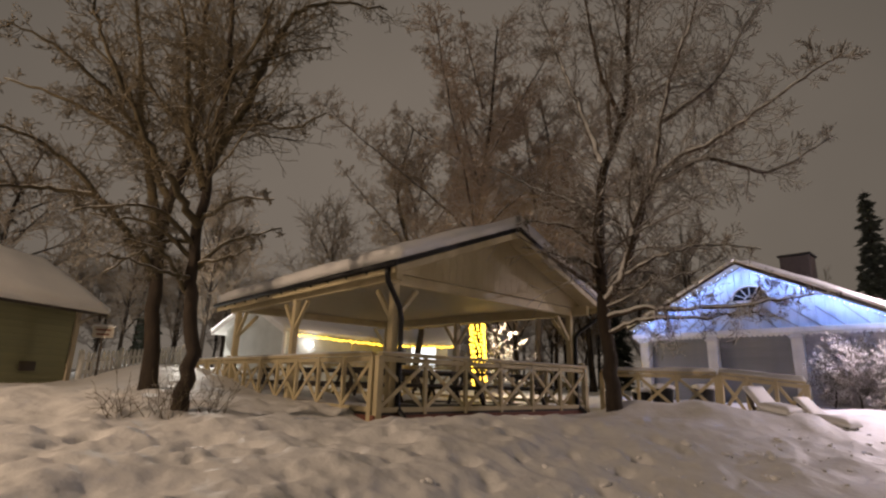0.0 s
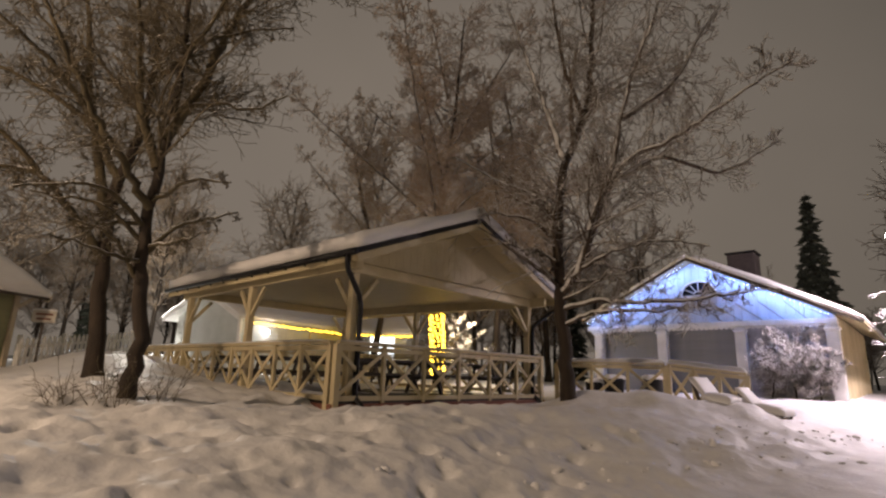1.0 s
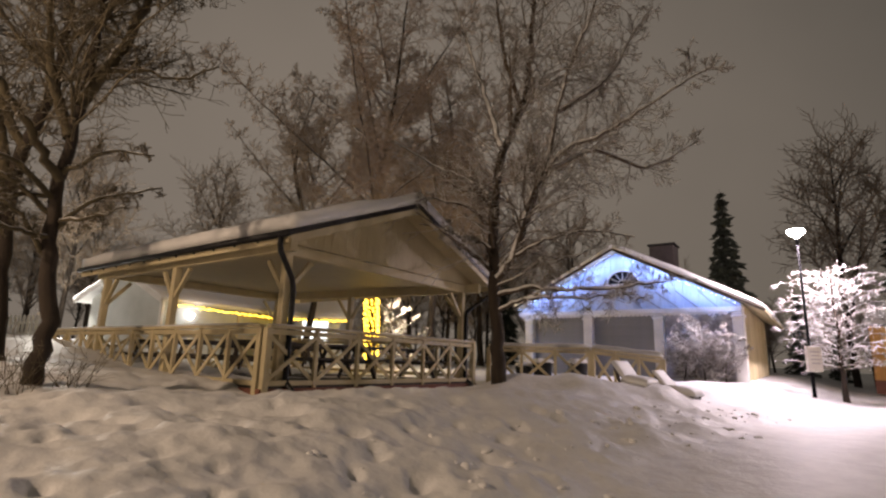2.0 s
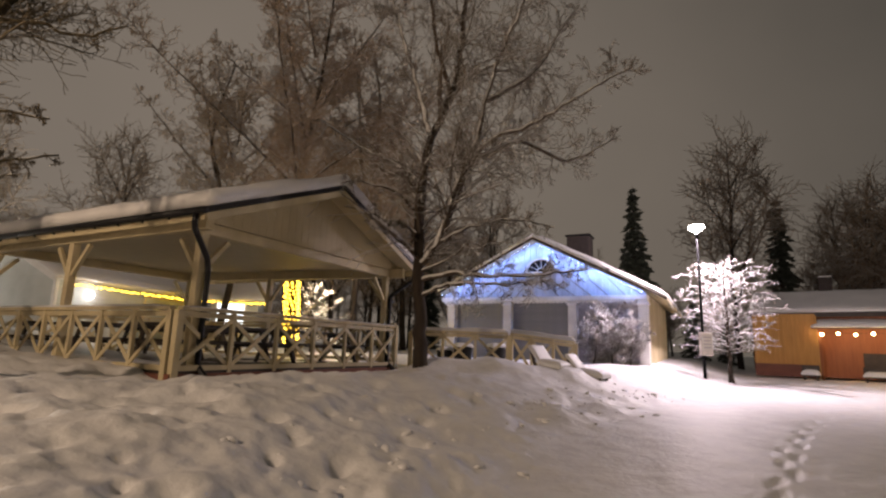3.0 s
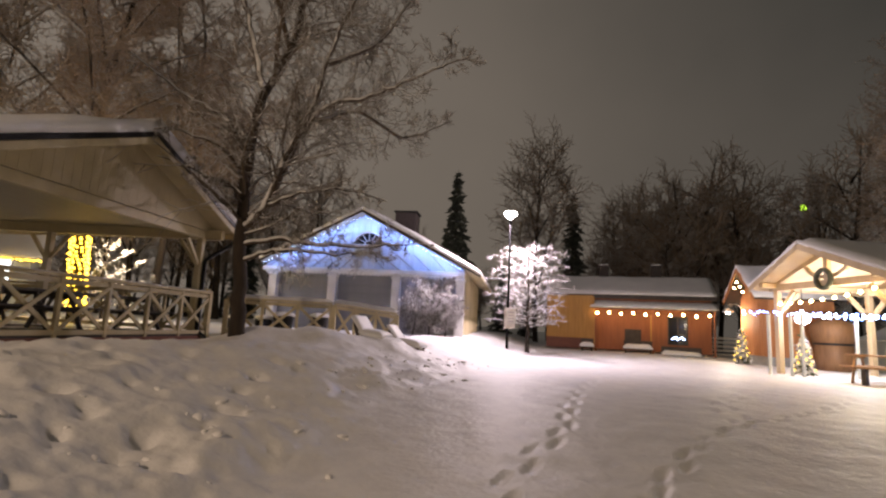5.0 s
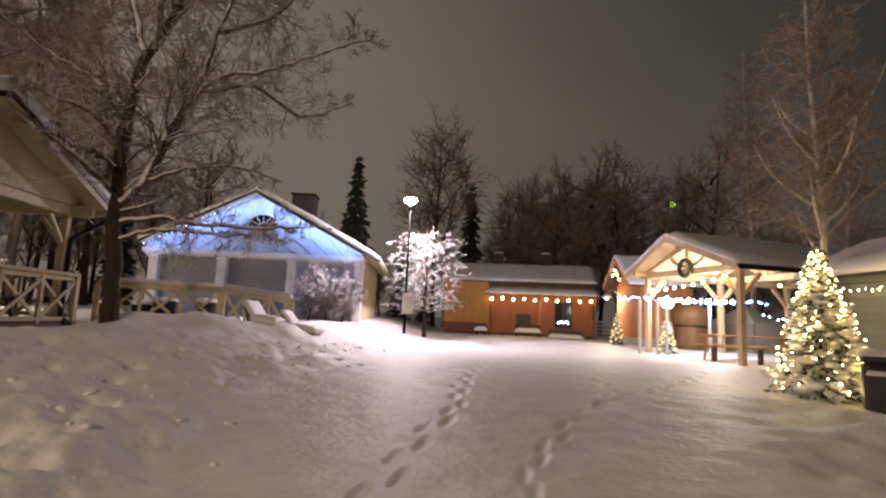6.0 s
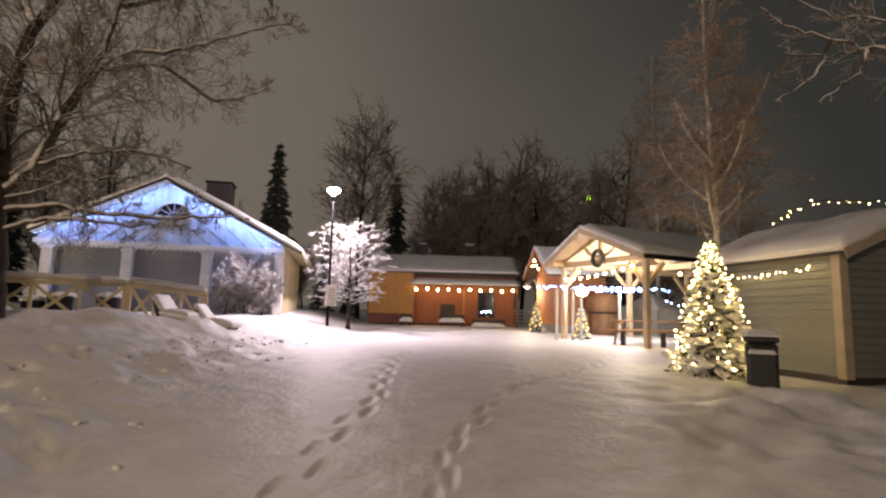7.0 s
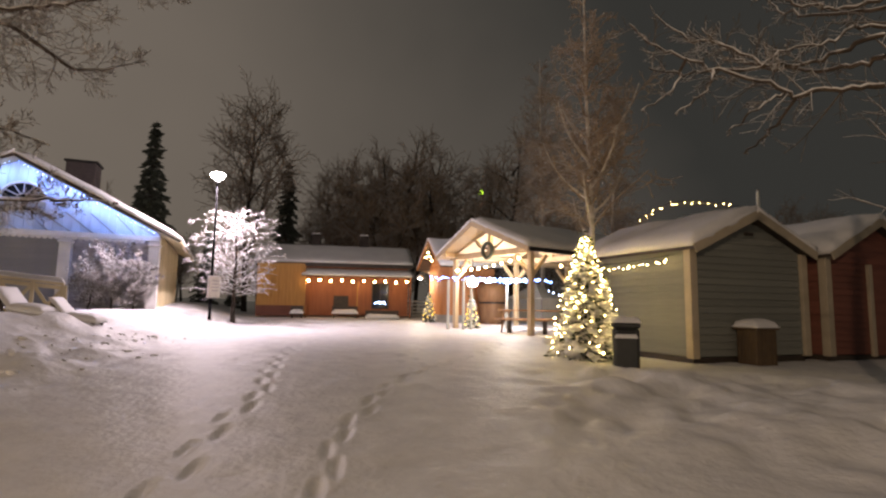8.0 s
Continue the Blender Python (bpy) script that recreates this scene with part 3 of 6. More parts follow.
        pts = [(gx, -0.42, z - 0.04), (gx, -0.42, z - 0.20), (gx + 0.04 * s, -0.39, z - 0.30), (px - 0.10 * s, -0.06, eave - 0.74), (px - 0.02 * s, 0.0, eave - 0.84), (px, 0.0, eave - 0.95), (px, 0.0, 0.10), (px, -0.06, 0.0), (px, -0.22, -0.12), (px, -0.26, -0.2), (px, -0.26, -0.5)]
        part("downpipe", tube(pts, 0.052, 10), BLACK, t, "black metal downpipe", True)


build_pavilion(pavilion)


def railing(m, length, bays, label, group, slope=0.0, snow=0.0, high=1.07, ends=(True, True)):
    """A crossed railing: posts, rails, balusters and two crossed slats in every bay."""
    t = thing("railing", m, label, "railing", group)
    w = length / bays
    part("top_rail", bar((0, 0, high), (length, 0, high + slope), 0.12, 0.055), CREAM, t)
    part("under_rail", bar((0, 0, high - 0.09), (length, 0, high - 0.09 + slope), 0.04, 0.09), CREAM, t)
    part("bottom_rail", bar((0, 0, 0.10), (length, 0, 0.10 + slope), 0.05, 0.09), CREAM, t)
    for k in range(bays + 1):
        big = (k == 0 and ends[0]) or (k == bays and ends[1])
        s = 0.12 if big else 0.075
        x = k * w
        dz = slope * k / bays
        part("post" if big else "baluster", bar((x, 0.0, -0.12 + dz), (x, 0.0, high - 0.03 + dz), s, s), CREAM, t)
    for k in range(bays):
        x0, x1 = k * w + 0.04, (k + 1) * w - 0.04
        z0, z1 = slope * k / bays, slope * (k + 1) / bays
        part("cross_slat", bar((x0, -0.026, 0.15 + z0), (x1, -0.026, high - 0.14 + z1), 0.028, 0.075), CREAM, t)
        part("cross_slat", bar((x0, 0.026, high - 0.14 + z0), (x1, 0.026, 0.15 + z1), 0.028, 0.075), CREAM, t)
    if snow:
        part("snow_cap", snow_sheet((0, -0.07, high + 0.03), (length, -0.07, high + 0.03 + slope), (length, 0.07, high + 0.03 + slope), (0, 0.07, high + 0.03), snow, length, 30, 6, 0.01), ROOF_SNOW, t, "", True)
    return t


def local(m, x, y, z=0.0, rz=0.0):
    return m @ pose(x, y, z, 0, 0, rz)


railing(local(PAV, -0.02, -0.05, -0.08), PX, 6, "cream-painted crossed timber railing at the pavilion front", "pavilion railings", snow=0.015)
railing(local(PAV, -0.05, PY + 3.4, -0.08, -90), PY + 3.4 - 0.1, 11, "cream-painted crossed timber railing along the pavilion side", "pavilion railings", snow=0.03)
railing(local(PAV, PX + 0.05, 0.0, 0, 90), PY, 6, "cream-painted crossed railing on the far side of the pavilion", "pavilion railings")
railing(local(PAV, PX, PY + 0.05, 0, 180), PX, 6, "cream-painted crossed railing at the back of the pavilion", "pavilion railings")


def railing_between(a, b, z0, z1, bays, label, group, snow=0.0, high=1.05):
    d = math.hypot(b[0] - a[0], b[1] - a[1])
    return railing(pose(a[0], a[1], z0, 0, 0, math.degrees(math.atan2(b[1] - a[1], b[0] - a[0]))), d, bays, label, group, z1 - z0, snow, high)


railing_between((4.4, 14.5), (6.9, 13.3), 0.86, 0.86, 3, "snow-topped crossed timber railing of the terrace", "terrace railings", 0.10)
railing_between((6.95, 13.25), (8.3, 12.1), 0.86, 0.66, 3, "snow-topped crossed railing sloping down to the path", "terrace railings", 0.13)


def picnic_table(m, mat, leg_mat, label, length=1.8, group="", snow=0.0):
    t = thing("picnic_table", m, label, "picnic table", group)
    for k in range(5):
        part("tabletop_plank", box((0, -0.3 + k * 0.15, 0.74), (length, 0.14, 0.05), 0.006), mat, t)
    for s in (-1, 1):
        for k in (0, 1):
            part("bench_plank", box((0, s * (0.62 + 0.15 * k), 0.44), (length, 0.14, 0.04), 0.006), mat, t)
        x = s * (length / 2 - 0.25)
        part("cross_beam", bar((x, -0.78, 0.40), (x, 0.78, 0.40), 0.045, 0.09), leg_mat, t)
        part("top_beam", bar((x, -0.36, 0.69), (x, 0.36, 0.69), 0.045, 0.07), leg_mat, t)
        for q in (-1, 1):
            part("leg", bar((x + 0.045, q * 0.62, 0.0), (x + 0.045, q * 0.26, 0.72), 0.045, 0.09), leg_mat, t)
    return t


for x, y in ((1.7, 1.45), (4.75, 1.45), (1.7, 3.6), (4.75, 3.6), (1.7, 5.75), (4.75, 5.75)):
    picnic_table(local(PAV, x, y, 0.005), DARK_WOOD, DARK_WOOD, "dark-stained picnic table under the pavilion roof", 2.8, "pavilion tables")

# ---- the pale blue gabled hall ----

hall = thing("gabled_hall", HALL, "pale blue boarded hall with LED-lit gable and snowy roof", "building")


def build_hall(t):
    hw, beam, ridge, depth, edge = 4.1, 2.30, 4.72, 9.0, 2.62
    slope = (ridge - edge) / hw
    posts = (-3.70, -1.18, 1.45, 3.99)
    for x in posts:
        part("post", box((x, 0.0, beam / 2), (0.34, 0.34, beam), 0.012), WHITE, t, "white boxed post")
        part("capital", box((x, 0.0, beam - 0.13), (0.42, 0.42, 0.07), 0.01), WHITE, t)
    part("beam", box((0, 0.0, beam + 0.10), (2 * hw + 0.1, 0.38, 0.18), 0.01), WHITE, t)
    for k in range(50):
        x = -hw + 0.15 + k * (2 * hw - 0.3) / 49
        if min(abs(x - p) for p in posts) > 0.22:
            shared("scallop", SCALLOP, t, Matrix.Translation((x, -0.16, beam - 0.01)))
    for x0, x1 in ((posts[0] + 0.18, posts[1] - 0.18), (posts[1] + 0.18, posts[2] - 0.18)):
        part("bay_back", box(((x0 + x1) / 2, 0.16, beam / 2), (x1 - x0, 0.04, beam)), SHUTTER, t)
        plank_wall(t, (x0, 0.13), (x1, 0.13), 0.03, beam - 0.05, SHUTTER, 0.17, "shutter_slat", (0, -1))
    part("frosted_panel", box((2.68, 0.12, beam / 2), (2.26, 0.06, beam), 0.004), FROSTED, t, "frosted pale panel")
    n = 32
    for k in range(n):
        x0, x1 = -hw + 2 * hw * k / n, -hw + 2 * hw * (k + 1) / n - 0.008
        h0, h1 = (edge + slope * (hw - abs(x)) for x in (x0, x1))
        part("gable_board", slab([(x0, 0.05, beam + 0.18), (x1, 0.05, beam + 0.18), (x1, 0.05, h1), (x0, 0.05, h0)], (0, -0.03, 0)), BLUE_WALL, t)
    # dark slanting battens, running down outwards from under the verge
    for s in (-1, 1):
        for k in range(6):
            xb = s * (0.9 + 0.62 * k)
            xt = s * max(0.25, abs(xb) - 1.0 + 0.1 * k)
            zt = min(beam + 0.22 + 0.62, edge + slope * (hw - abs(xt)) - 0.12)
            part("batten", bar((xb, 0.005, beam + 0.2), (xt, 0.005, zt), 0.025, 0.035, 0.003), STEEL, t, "thin grey batten")
    z0, fx = beam + 1.18, 0.2
    def ray(a, k):
        return fx + 0.56 * k * math.cos(a), z0 + 0.02 + 0.47 * k * math.sin(a)
    half = [math.pi * k / 20 for k in range(21)]
    fan = part("fanlight", slab([(ray(a, 1.0)[0], -0.01, ray(a, 1.0)[1]) for a in half], (0, -0.012, 0)), GLASS, t, "dark half-round glass")
    part("frame", tube([(ray(a, 1.08)[0], -0.05, ray(a, 1.08)[1]) for a in half], 0.045, 8), WHITE, fan, "", True)
    part("sill", box((fx, -0.06, z0 - 0.02), (1.36, 0.10, 0.07), 0.008), WHITE, fan)
    for k in range(1, 6):
        a = math.pi * k / 6
        part("muntin", bar((ray(a, 0.28)[0], -0.035, ray(a, 0.28)[1]), (ray(a, 1.0)[0], -0.035, ray(a, 1.0)[1]), 0.025, 0.03, 0.003), WHITE, fan)
    part("muntin", tube([(ray(a, 0.3)[0], -0.035, ray(a, 0.3)[1]) for a in half[::2]], 0.018, 6), WHITE, fan)
    for x, o in ((-hw, -1), (hw, 1)):
        part("wall", box((x - o * 0.08, depth / 2 + 0.2, edge / 2), (0.12, depth - 0.4, edge)), CREAM, t)
        for k in range(30):
            y = 0.35 + k * (depth - 0.6) / 29
            part("cover_strip", box((x - o * 0.005, y, edge / 2), (0.03, 0.05, edge), 0.004), CREAM, t)
    part("wall", box((0, depth, edge / 2), (2 * hw, 0.12, edge)), CREAM, t)
    roof_pair(t, -hw, hw, 0, depth, edge + 0.04, ridge + 0.04, 0.08, 0.22, 21, CREAM, 0.55, (0.05, 0.72), "y", DARK_WOOD, 0.085)
    for s in (-1, 1):
        for k in range(34):
            u = 0.03 + k / 34 * 1.05
            shared("led_bulb", bulb_mesh(ICE_LED if k % 3 else BLUE_LED, 0.008), t, Matrix.Translation((s * hw * min(u, 0.97), -0.47 + 0.05 * (k % 2), ridge - 0.10 - slope * hw * min(u, 0.97))))
    ch = part("chimney", box((1.05, 3.2, ridge - 0.05), (0.98, 0.9, 1.6), 0.02), BRICK, t, "sooty brick chimney")
    part("chimney_cap", box((1.05, 3.2, ridge + 0.79), (1.1, 1.02, 0.08), 0.01), BLACK, ch)


bm_s = bmesh.new()
bmesh.ops.create_cone(bm_s, cap_ends=True, segments=10, radius1=0.075, radius2=0.075, depth=0.03, matrix=Matrix.Rotation(math.pi / 2, 4, "X"))
SCALLOP = mesh_of("scallop", bm_s, WHITE)
build_hall(hall)

# snow-covered benches before the hall


def lounger(m, label, seed):
    """A low slatted garden chair with a raked back, heaped with snow."""
    t = thing("garden_chair", m @ Matrix.Scale(0.86, 4), label, "chair", "snowed-in chairs")
    for y in (-0.33, 0.33):
        part("side_rail", bar((-0.30, y, 0.32), (0.36, y, 0.22), 0.05, 0.10), DARK_WOOD, t)
        part("front_leg", bar((0.30, y, -0.2), (0.30, y, 0.26), 0.06, 0.08), DARK_WOOD, t)
        part("back_post", bar((-0.22, y, -0.2), (-0.55, y, 0.78), 0.05, 0.08), DARK_WOOD, t)
    for k in range(5):
        f = k / 4
        part("seat_slat", bar((-0.22 + 0.55 * f, -0.36, 0.37 - 0.09 * f), (-0.22 + 0.55 * f, 0.36, 0.37 - 0.09 * f), 0.12, 0.025), DARK_WOOD, t)
    for k in range(5):
        y = -0.28 + 0.14 * k
        part("back_slat", bar((-0.25, y, 0.34), (-0.56, y, 0.84), 0.12, 0.025), DARK_WOOD, t)
    part("seat_snow", snow_sheet((-0.28, -0.38, 0.39), (0.42, -0.38, 0.28), (0.42, 0.38, 0.28), (-0.28, 0.38, 0.39), 0.18, seed, 14, 10, 0.03, 0.4), ROOF_SNOW, t, "", True)
    part("back_snow", snow_sheet((-0.60, -0.38, 0.86), (-0.20, -0.38, 0.36), (-0.20, 0.38, 0.36), (-0.60, 0.38, 0.86), 0.13, seed + 3, 12, 10, 0.03, 0.4), ROOF_SNOW, t, "", True)
    return t


lounger(pose(7.0, 11.1, gz(7.0, 11.1) - 0.36, 0, 0, -64), "slatted garden chair buried under a slab of snow", 5)
lounger(pose(7.85, 10.8, gz(7.85, 10.8) - 0.34, 0, 0, -54), "slatted garden chair with a raked back heaped with snow", 9)



def planter(x, y, wide, high):
    t = thing("planter", pose(x, y, gz(x, y) - 0.05), "dark round planter with a cap of snow", "planter", "terrace planters")
    part("tub", lathe([(wide * 0.36, 0.0), (wide * 0.40, 0.05), (wide * 0.5, high - 0.04), (wide * 0.52, high), (wide * 0.46, high), (wide * 0.44, high - 0.06)], 16), BLACK, t, "", True)
    part("snow_cap", snow_cushion(wide * 0.84, wide * 0.84, 0.14, x, (0, 0, high - 0.03)), ROOF_SNOW, t, "", True)


for x, y, wide, high in ((4.86, 15.03, 0.5, 0.5), (5.56, 14.79, 0.5, 0.46), (6.06, 14.59, 0.6, 0.55), (6.98, 14.17, 0.6, 0.55)):
    planter(x, y, wide, high)

# ---- street lamp with a notice box ----


def street_lamp(x, y, high):
    z = gz(x, y)
    t = thing("street_lamp", pose(x, y, z - 0.05), "slim dark street lamp with a glowing round head", "street lamp")
    part("pole", tube([(0, 0, 0), (0, 0, 1.2), (0, 0, 1.22), (0, 0, high)], [0.055, 0.05, 0.038, 0.03], 12), POLE, t, "", True)
    part("collar", lathe([(0.035, high - 0.20), (0.05, high - 0.17), (0.05, high - 0.02), (0.04, high)], 14), POLE, t, "", True)
    globe = part("globe", lathe([(0.045, high - 0.01), (0.08, high + 0.05), (0.20, high + 0.12), (0.25, high + 0.20), (0.22, high + 0.26), (0.05, high + 0.29)], 20), LAMP_GLOW, t, "bright pinkish-white glowing glass", True)
    globe.visible_shadow = False
    part("head", lathe([(0.10, high + 0.292), (0.13, high + 0.30), (0.08, high + 0.33), (0.02, high + 0.34)], 18), POLE, t, "", True)
    b = part("notice_box", box((0.0, -0.11, 1.15), (0.5, 0.12, 0.75), 0.015), SIGN, t, "pale notice box strapped to the pole")
    for k in range(4):
        part("text_bar", box((0.0, -0.174, 1.36 - k * 0.11), (0.34 - 0.05 * (k % 2), 0.006, 0.035)), STEEL, b)
    return t


lamp = street_lamp(14.05, 13.26, 5.63 - gz(14.05, 13.26))

# ---- the red row with a porch and the ochre end ----

ROW = pose(28.03, 16.45, 0.60, 0, 0, -59.5)
row = thing("red_row_house", ROW, "long red boarded building with a porch roof under snow", "building")


def build_row(t):
    part("wall", box((1.05, 2.6, 1.6), (6.3, 5.0, 3.2)), RED_WALL, t)
    part("wall", box((-3.5, 1.9, 1.55), (2.7, 5.0, 3.1)), OCHRE, t, "ochre boarded end wall")
    for k in range(32):
        part("cover_strip", box((-2.05 + k * 0.2, 0.085, 1.25), (0.035, 0.03, 2.4), 0.003), RED_WALL, t)
    for k in range(13):
        part("cover_strip", box((-4.8 + k * 0.215, -0.612, 1.55), (0.035, 0.03, 2.8), 0.003), OCHRE, t)
    part("base_board", box((-3.5, -0.63, 0.28), (2.7, 0.05, 0.62)), RED_BOARD, t)
    part("corner_board", box((-2.12, -0.62, 1.5), (0.10, 0.05, 3.0)), OCHRE, t)
    roof_pair(t, -4.85, 4.2, 0.1, 5.1, 3.27, 4.42, 0.07, 0.16, 31, BLACK, 0.25, (0.28, 0.35), "x", DARK_WOOD)
    part("eave_board", box((-0.3, -0.19, 3.06), (9.5, 0.03, 0.16), 0.004), DARK_WOOD, t)
    # porch roof
    q = [(-2.3, -0.75, 2.36), (4.45, -0.75, 2.36), (4.45, 0.1, 2.70), (-2.3, 0.1, 2.70)]
    part("porch_roof", slab(q, (0, 0, 0.06)), DARK_WOOD, t)
    part("porch_snow", snow_sheet(*[(x, y, z + 0.065) for x, y, z in q], 0.17, 36, 30, 6), ROOF_SNOW, t, "", True)
    for x in (-2.0, 1.1, 4.25):
        part("porch_post", bar((x, -0.6, -0.1), (x, -0.6, 2.36), 0.10, 0.10), RED_WALL, t)
    for x, z in ((-1.7, 5.0), (1.45, 5.0)):
        c = part("chimney", box((x, 2.6, 4.7), (0.6, 0.5, 1.2), 0.02), BRICK, t, "sooty brick chimney")
        part("chimney_snow", snow_cushion(0.62, 0.52, 0.08, x, (x, 2.6, 5.3)), ROOF_SNOW, c, "", True)
    w = part("window", box((2.45, 0.05, 1.25), (0.95, 0.06, 1.5)), GLASS, t, "dark window with lights behind")
    for x in (1.95, 2.45, 2.95):
        part("frame", box((x, 0.01, 1.25), (0.07, 0.05, 1.6), 0.004), DARK_WOOD, w)
    for z in (0.48, 2.02):
        part("frame", box((2.45, 0.01, z), (1.07, 0.05, 0.07), 0.004), DARK_WOOD, w)
    for k in range(7):
        shared("candle_bulb", bulb_mesh(ICE_LED, 0.035), w, Matrix.Translation((2.15 + 0.1 * k, -0.03, 0.78 + 0.05 * (k % 3))))
    part("hatch", box((0.05, 0.06, 0.85), (0.9, 0.04, 0.75), 0.01), DARK_WOOD, t, "dark wooden hatch")
    part("door_frame", bar((1.05, 0.05, 0), (1.05, 0.05, 2.1), 0.10, 0.06), OCHRE, t)


build_row(row)
light_string("porch_lights", [ROW @ Vector((-1.9 + 0.655 * k, -0.78, 2.13 + 0.05 * (k % 2))) for k in range(10)], WARM_BULB, 0.072, "row of warm round bulbs under the porch eave")


def snowy_bench(m, label, w=1.5):
    t = thing("bench", m, label, "bench", "benches before the red building")
    part("seat", box((0, 0, 0.42), (w, 0.42, 0.06), 0.01), DARK_WOOD, t)
    part("backrest", box((0, 0.2, 0.72), (w, 0.05, 0.35), 0.01), DARK_WOOD, t)
    for x in (-w / 2 + 0.1, w / 2 - 0.1):
        part("leg", box((x, 0, 0.2), (0.07, 0.38, 0.42), 0.01), DARK_WOOD, t)
    part("snow_cap", snow_cushion(w + 0.05, 0.5, 0.26, w, (0, -0.02, 0.455)), ROOF_SNOW, t, "", True)
    return t


for x, y, w in ((0.3, -1.3, 1.5), (-2.4, -1.9, 0.7), (2.5, -1.5, 2.0)):
    p = ROW @ Vector((x, y, 0))
    snowy_bench(pose(p.x, p.y, gz(p.x, p.y) - (0.22 if w < 1.9 else 0.42), 0, 0, -59), "low wooden bench thick with snow before the red wall", w)

# ---- orange house behind the timber shelter ----

ORG = pose(21.70, 7.17, 0.52, 0, 0, -49.3)
orange_house = thing("orange_house", ORG, "small orange boarded house with bulbs in its gable", "building")


def build_orange(t):
    part("wall", box((1.1, 1.32, 1.35), (2.2, 2.64, 2.7)), ORANGE, t)
    for k in range(14):
        part("cover_strip", box((-0.012, 0.1 + k * 0.19, 1.35), (0.03, 0.035, 2.7), 0.003), ORANGE, t)
    for k in range(11):
        part("cover_strip", box((0.1 + k * 0.2, -0.012, 1.35), (0.035, 0.03, 2.7), 0.003), ORANGE, t)
    part("gable_wall", slab([(0, 0, 2.7), (0, 2.64, 2.7), (0, 1.32, 3.75)], (0.1, 0, 0)), ORANGE, t)
    part("plinth", box((1.1, 1.32, 0.15), (2.26, 2.70, 0.5)), STEEL, t)
    roof_pair(t, 0, 2.2, 0, 2.64, 2.7, 3.78, 0.07, 0.2, 41, DARK_WOOD, (0.6, 0.35), 0.25, "x", ORANGE)
    for k in range(4):
        shared("gable_bulb", bulb_mesh(WARM_BULB, 0.04), t, Matrix.Translation((-0.5, 1.9 - 0.28 * k, 3.3 - 0.22 * abs(k - 1))))


build_orange(orange_house)
yard_lamp = thing("yard_lamp", pose(23.55, 9.15, 0.05), "wall lamp with a white shade at the house corner", "lamp")
part("bracket", tube([(0.35, -0.45, 2.6), (0.1, -0.1, 2.95), (-0.25, 0.1, 2.85)], 0.025, 8), STEEL, yard_lamp)
part("shade", lathe([(0.22, 2.58), (0.21, 2.62), (0.09, 2.72), (0.04, 2.76)], 16, (-0.25, 0.1, 0)), WHITE, yard_lamp, "", True)
part("bulb", lathe([(0.03, 2.52), (0.07, 2.55), (0.07, 2.60), (0.02, 2.64)], 12, (-0.25, 0.1, 0)), LAMP_GLOW, yard_lamp, "", True)

gate = thing("white_gate", pose(33.2, 13.6, 0.35, 0, 0, 110), "pale slatted gate beyond the houses", "gate")
for k in range(2):
    part("post", box((-1.6 + 3.2 * k, 0, 0.7), (0.14, 0.14, 1.5), 0.01), WHITE, gate)
for k in range(5):
    part("rail", box((0, 0.0, 0.25 + 0.24 * k), (3.1, 0.04, 0.12), 0.006), WHITE, gate)

# ---- timber shelter with lights ----

SHEL = pose(16.29, 2.64, 0.48, 0, 0, -35.5)
shelter = thing("timber_shelter", SHEL, "pale timber shelter with trusses, warm lights and a snowy roof", "shelter")
SHW, SHL = 4.0, 6.2


def build_shelter(t):
    eave, ridge = 2.75, 3.62
    for x in (0.0, SHL / 2, SHL):
        for y in (0.0, SHW):
            part("post", bar((x, y, -0.1), (x, y, eave - 0.12), 0.17, 0.17, 0.012), TIMBER, t)
            s = 1 if y == 0 else -1
            part("brace", bar((x, y + s * 0.06, eave - 0.85), (x, y + s * 0.7, eave - 0.2), 0.10, 0.12), TIMBER, t)
            for d in (-1, 1):
                if 0 <= x + d * 0.7 <= SHL:
                    part("brace", bar((x + d * 0.06, y, eave - 0.85), (x + d * 0.7, y, eave - 0.2), 0.10, 0.12), TIMBER, t)
        part("tie_beam", bar((x, -0.3, eave - 0.06), (x, SHW + 0.3, eave - 0.06), 0.15, 0.2, 0.01), TIMBER, t)
        m = SHW / 2
        part("king_post", bar((x, m, eave), (x, m, ridge - 0.05), 0.13, 0.13), TIMBER, t)
        for s in (-1, 1):
            part("rafter", bar((x, m + s * (m + 0.35), eave - 0.02), (x, m, ridge - 0.06), 0.11, 0.14), TIMBER, t)
            pts = [(x, m + s * (0.08 + 0.75 * math.sin(a)), eave + 0.12 + 0.55 * (1 - math.cos(a))) for a in (0, 0.4, 0.8, 1.2, 1.5)]
            bm = bmesh.new()
            for a, b in zip(pts, pts[1:]):
                add_bar(bm, a, b, 0.09, 0.10, 0)
            part("curved_strut", bm, TIMBER, t)
    for y in (0.0, SHW):
        part("wall_plate", bar((-0.55, y, eave - 0.0), (SHL + 0.4, y, eave - 0.0), 0.15, 0.16, 0.01), TIMBER, t)
    roof_pair(t, 0, SHL, 0, SHW, eave + 0.08, ridge + 0.05, 0.07, 0.22, 51, TIMBER, 0.6, 0.5, "x", TIMBER, 0.17, 0.25)
    part("fascia", box((SHL / 2, -0.55, eave - 0.12), (SHL + 1.2, 0.03, 0.14)), BLACK, t, "dark eave fascia")
    # wreath on the tie beam
    ring = [(-0.13, SHW / 2 + 0.26 * math.cos(a * math.pi / 8), eave + 0.05 + 0.26 * math.sin(a * math.pi / 8)) for a in range(17)]
    part("wreath", tube(ring, 0.07, 7), NEEDLE, t, "dark spruce wreath")


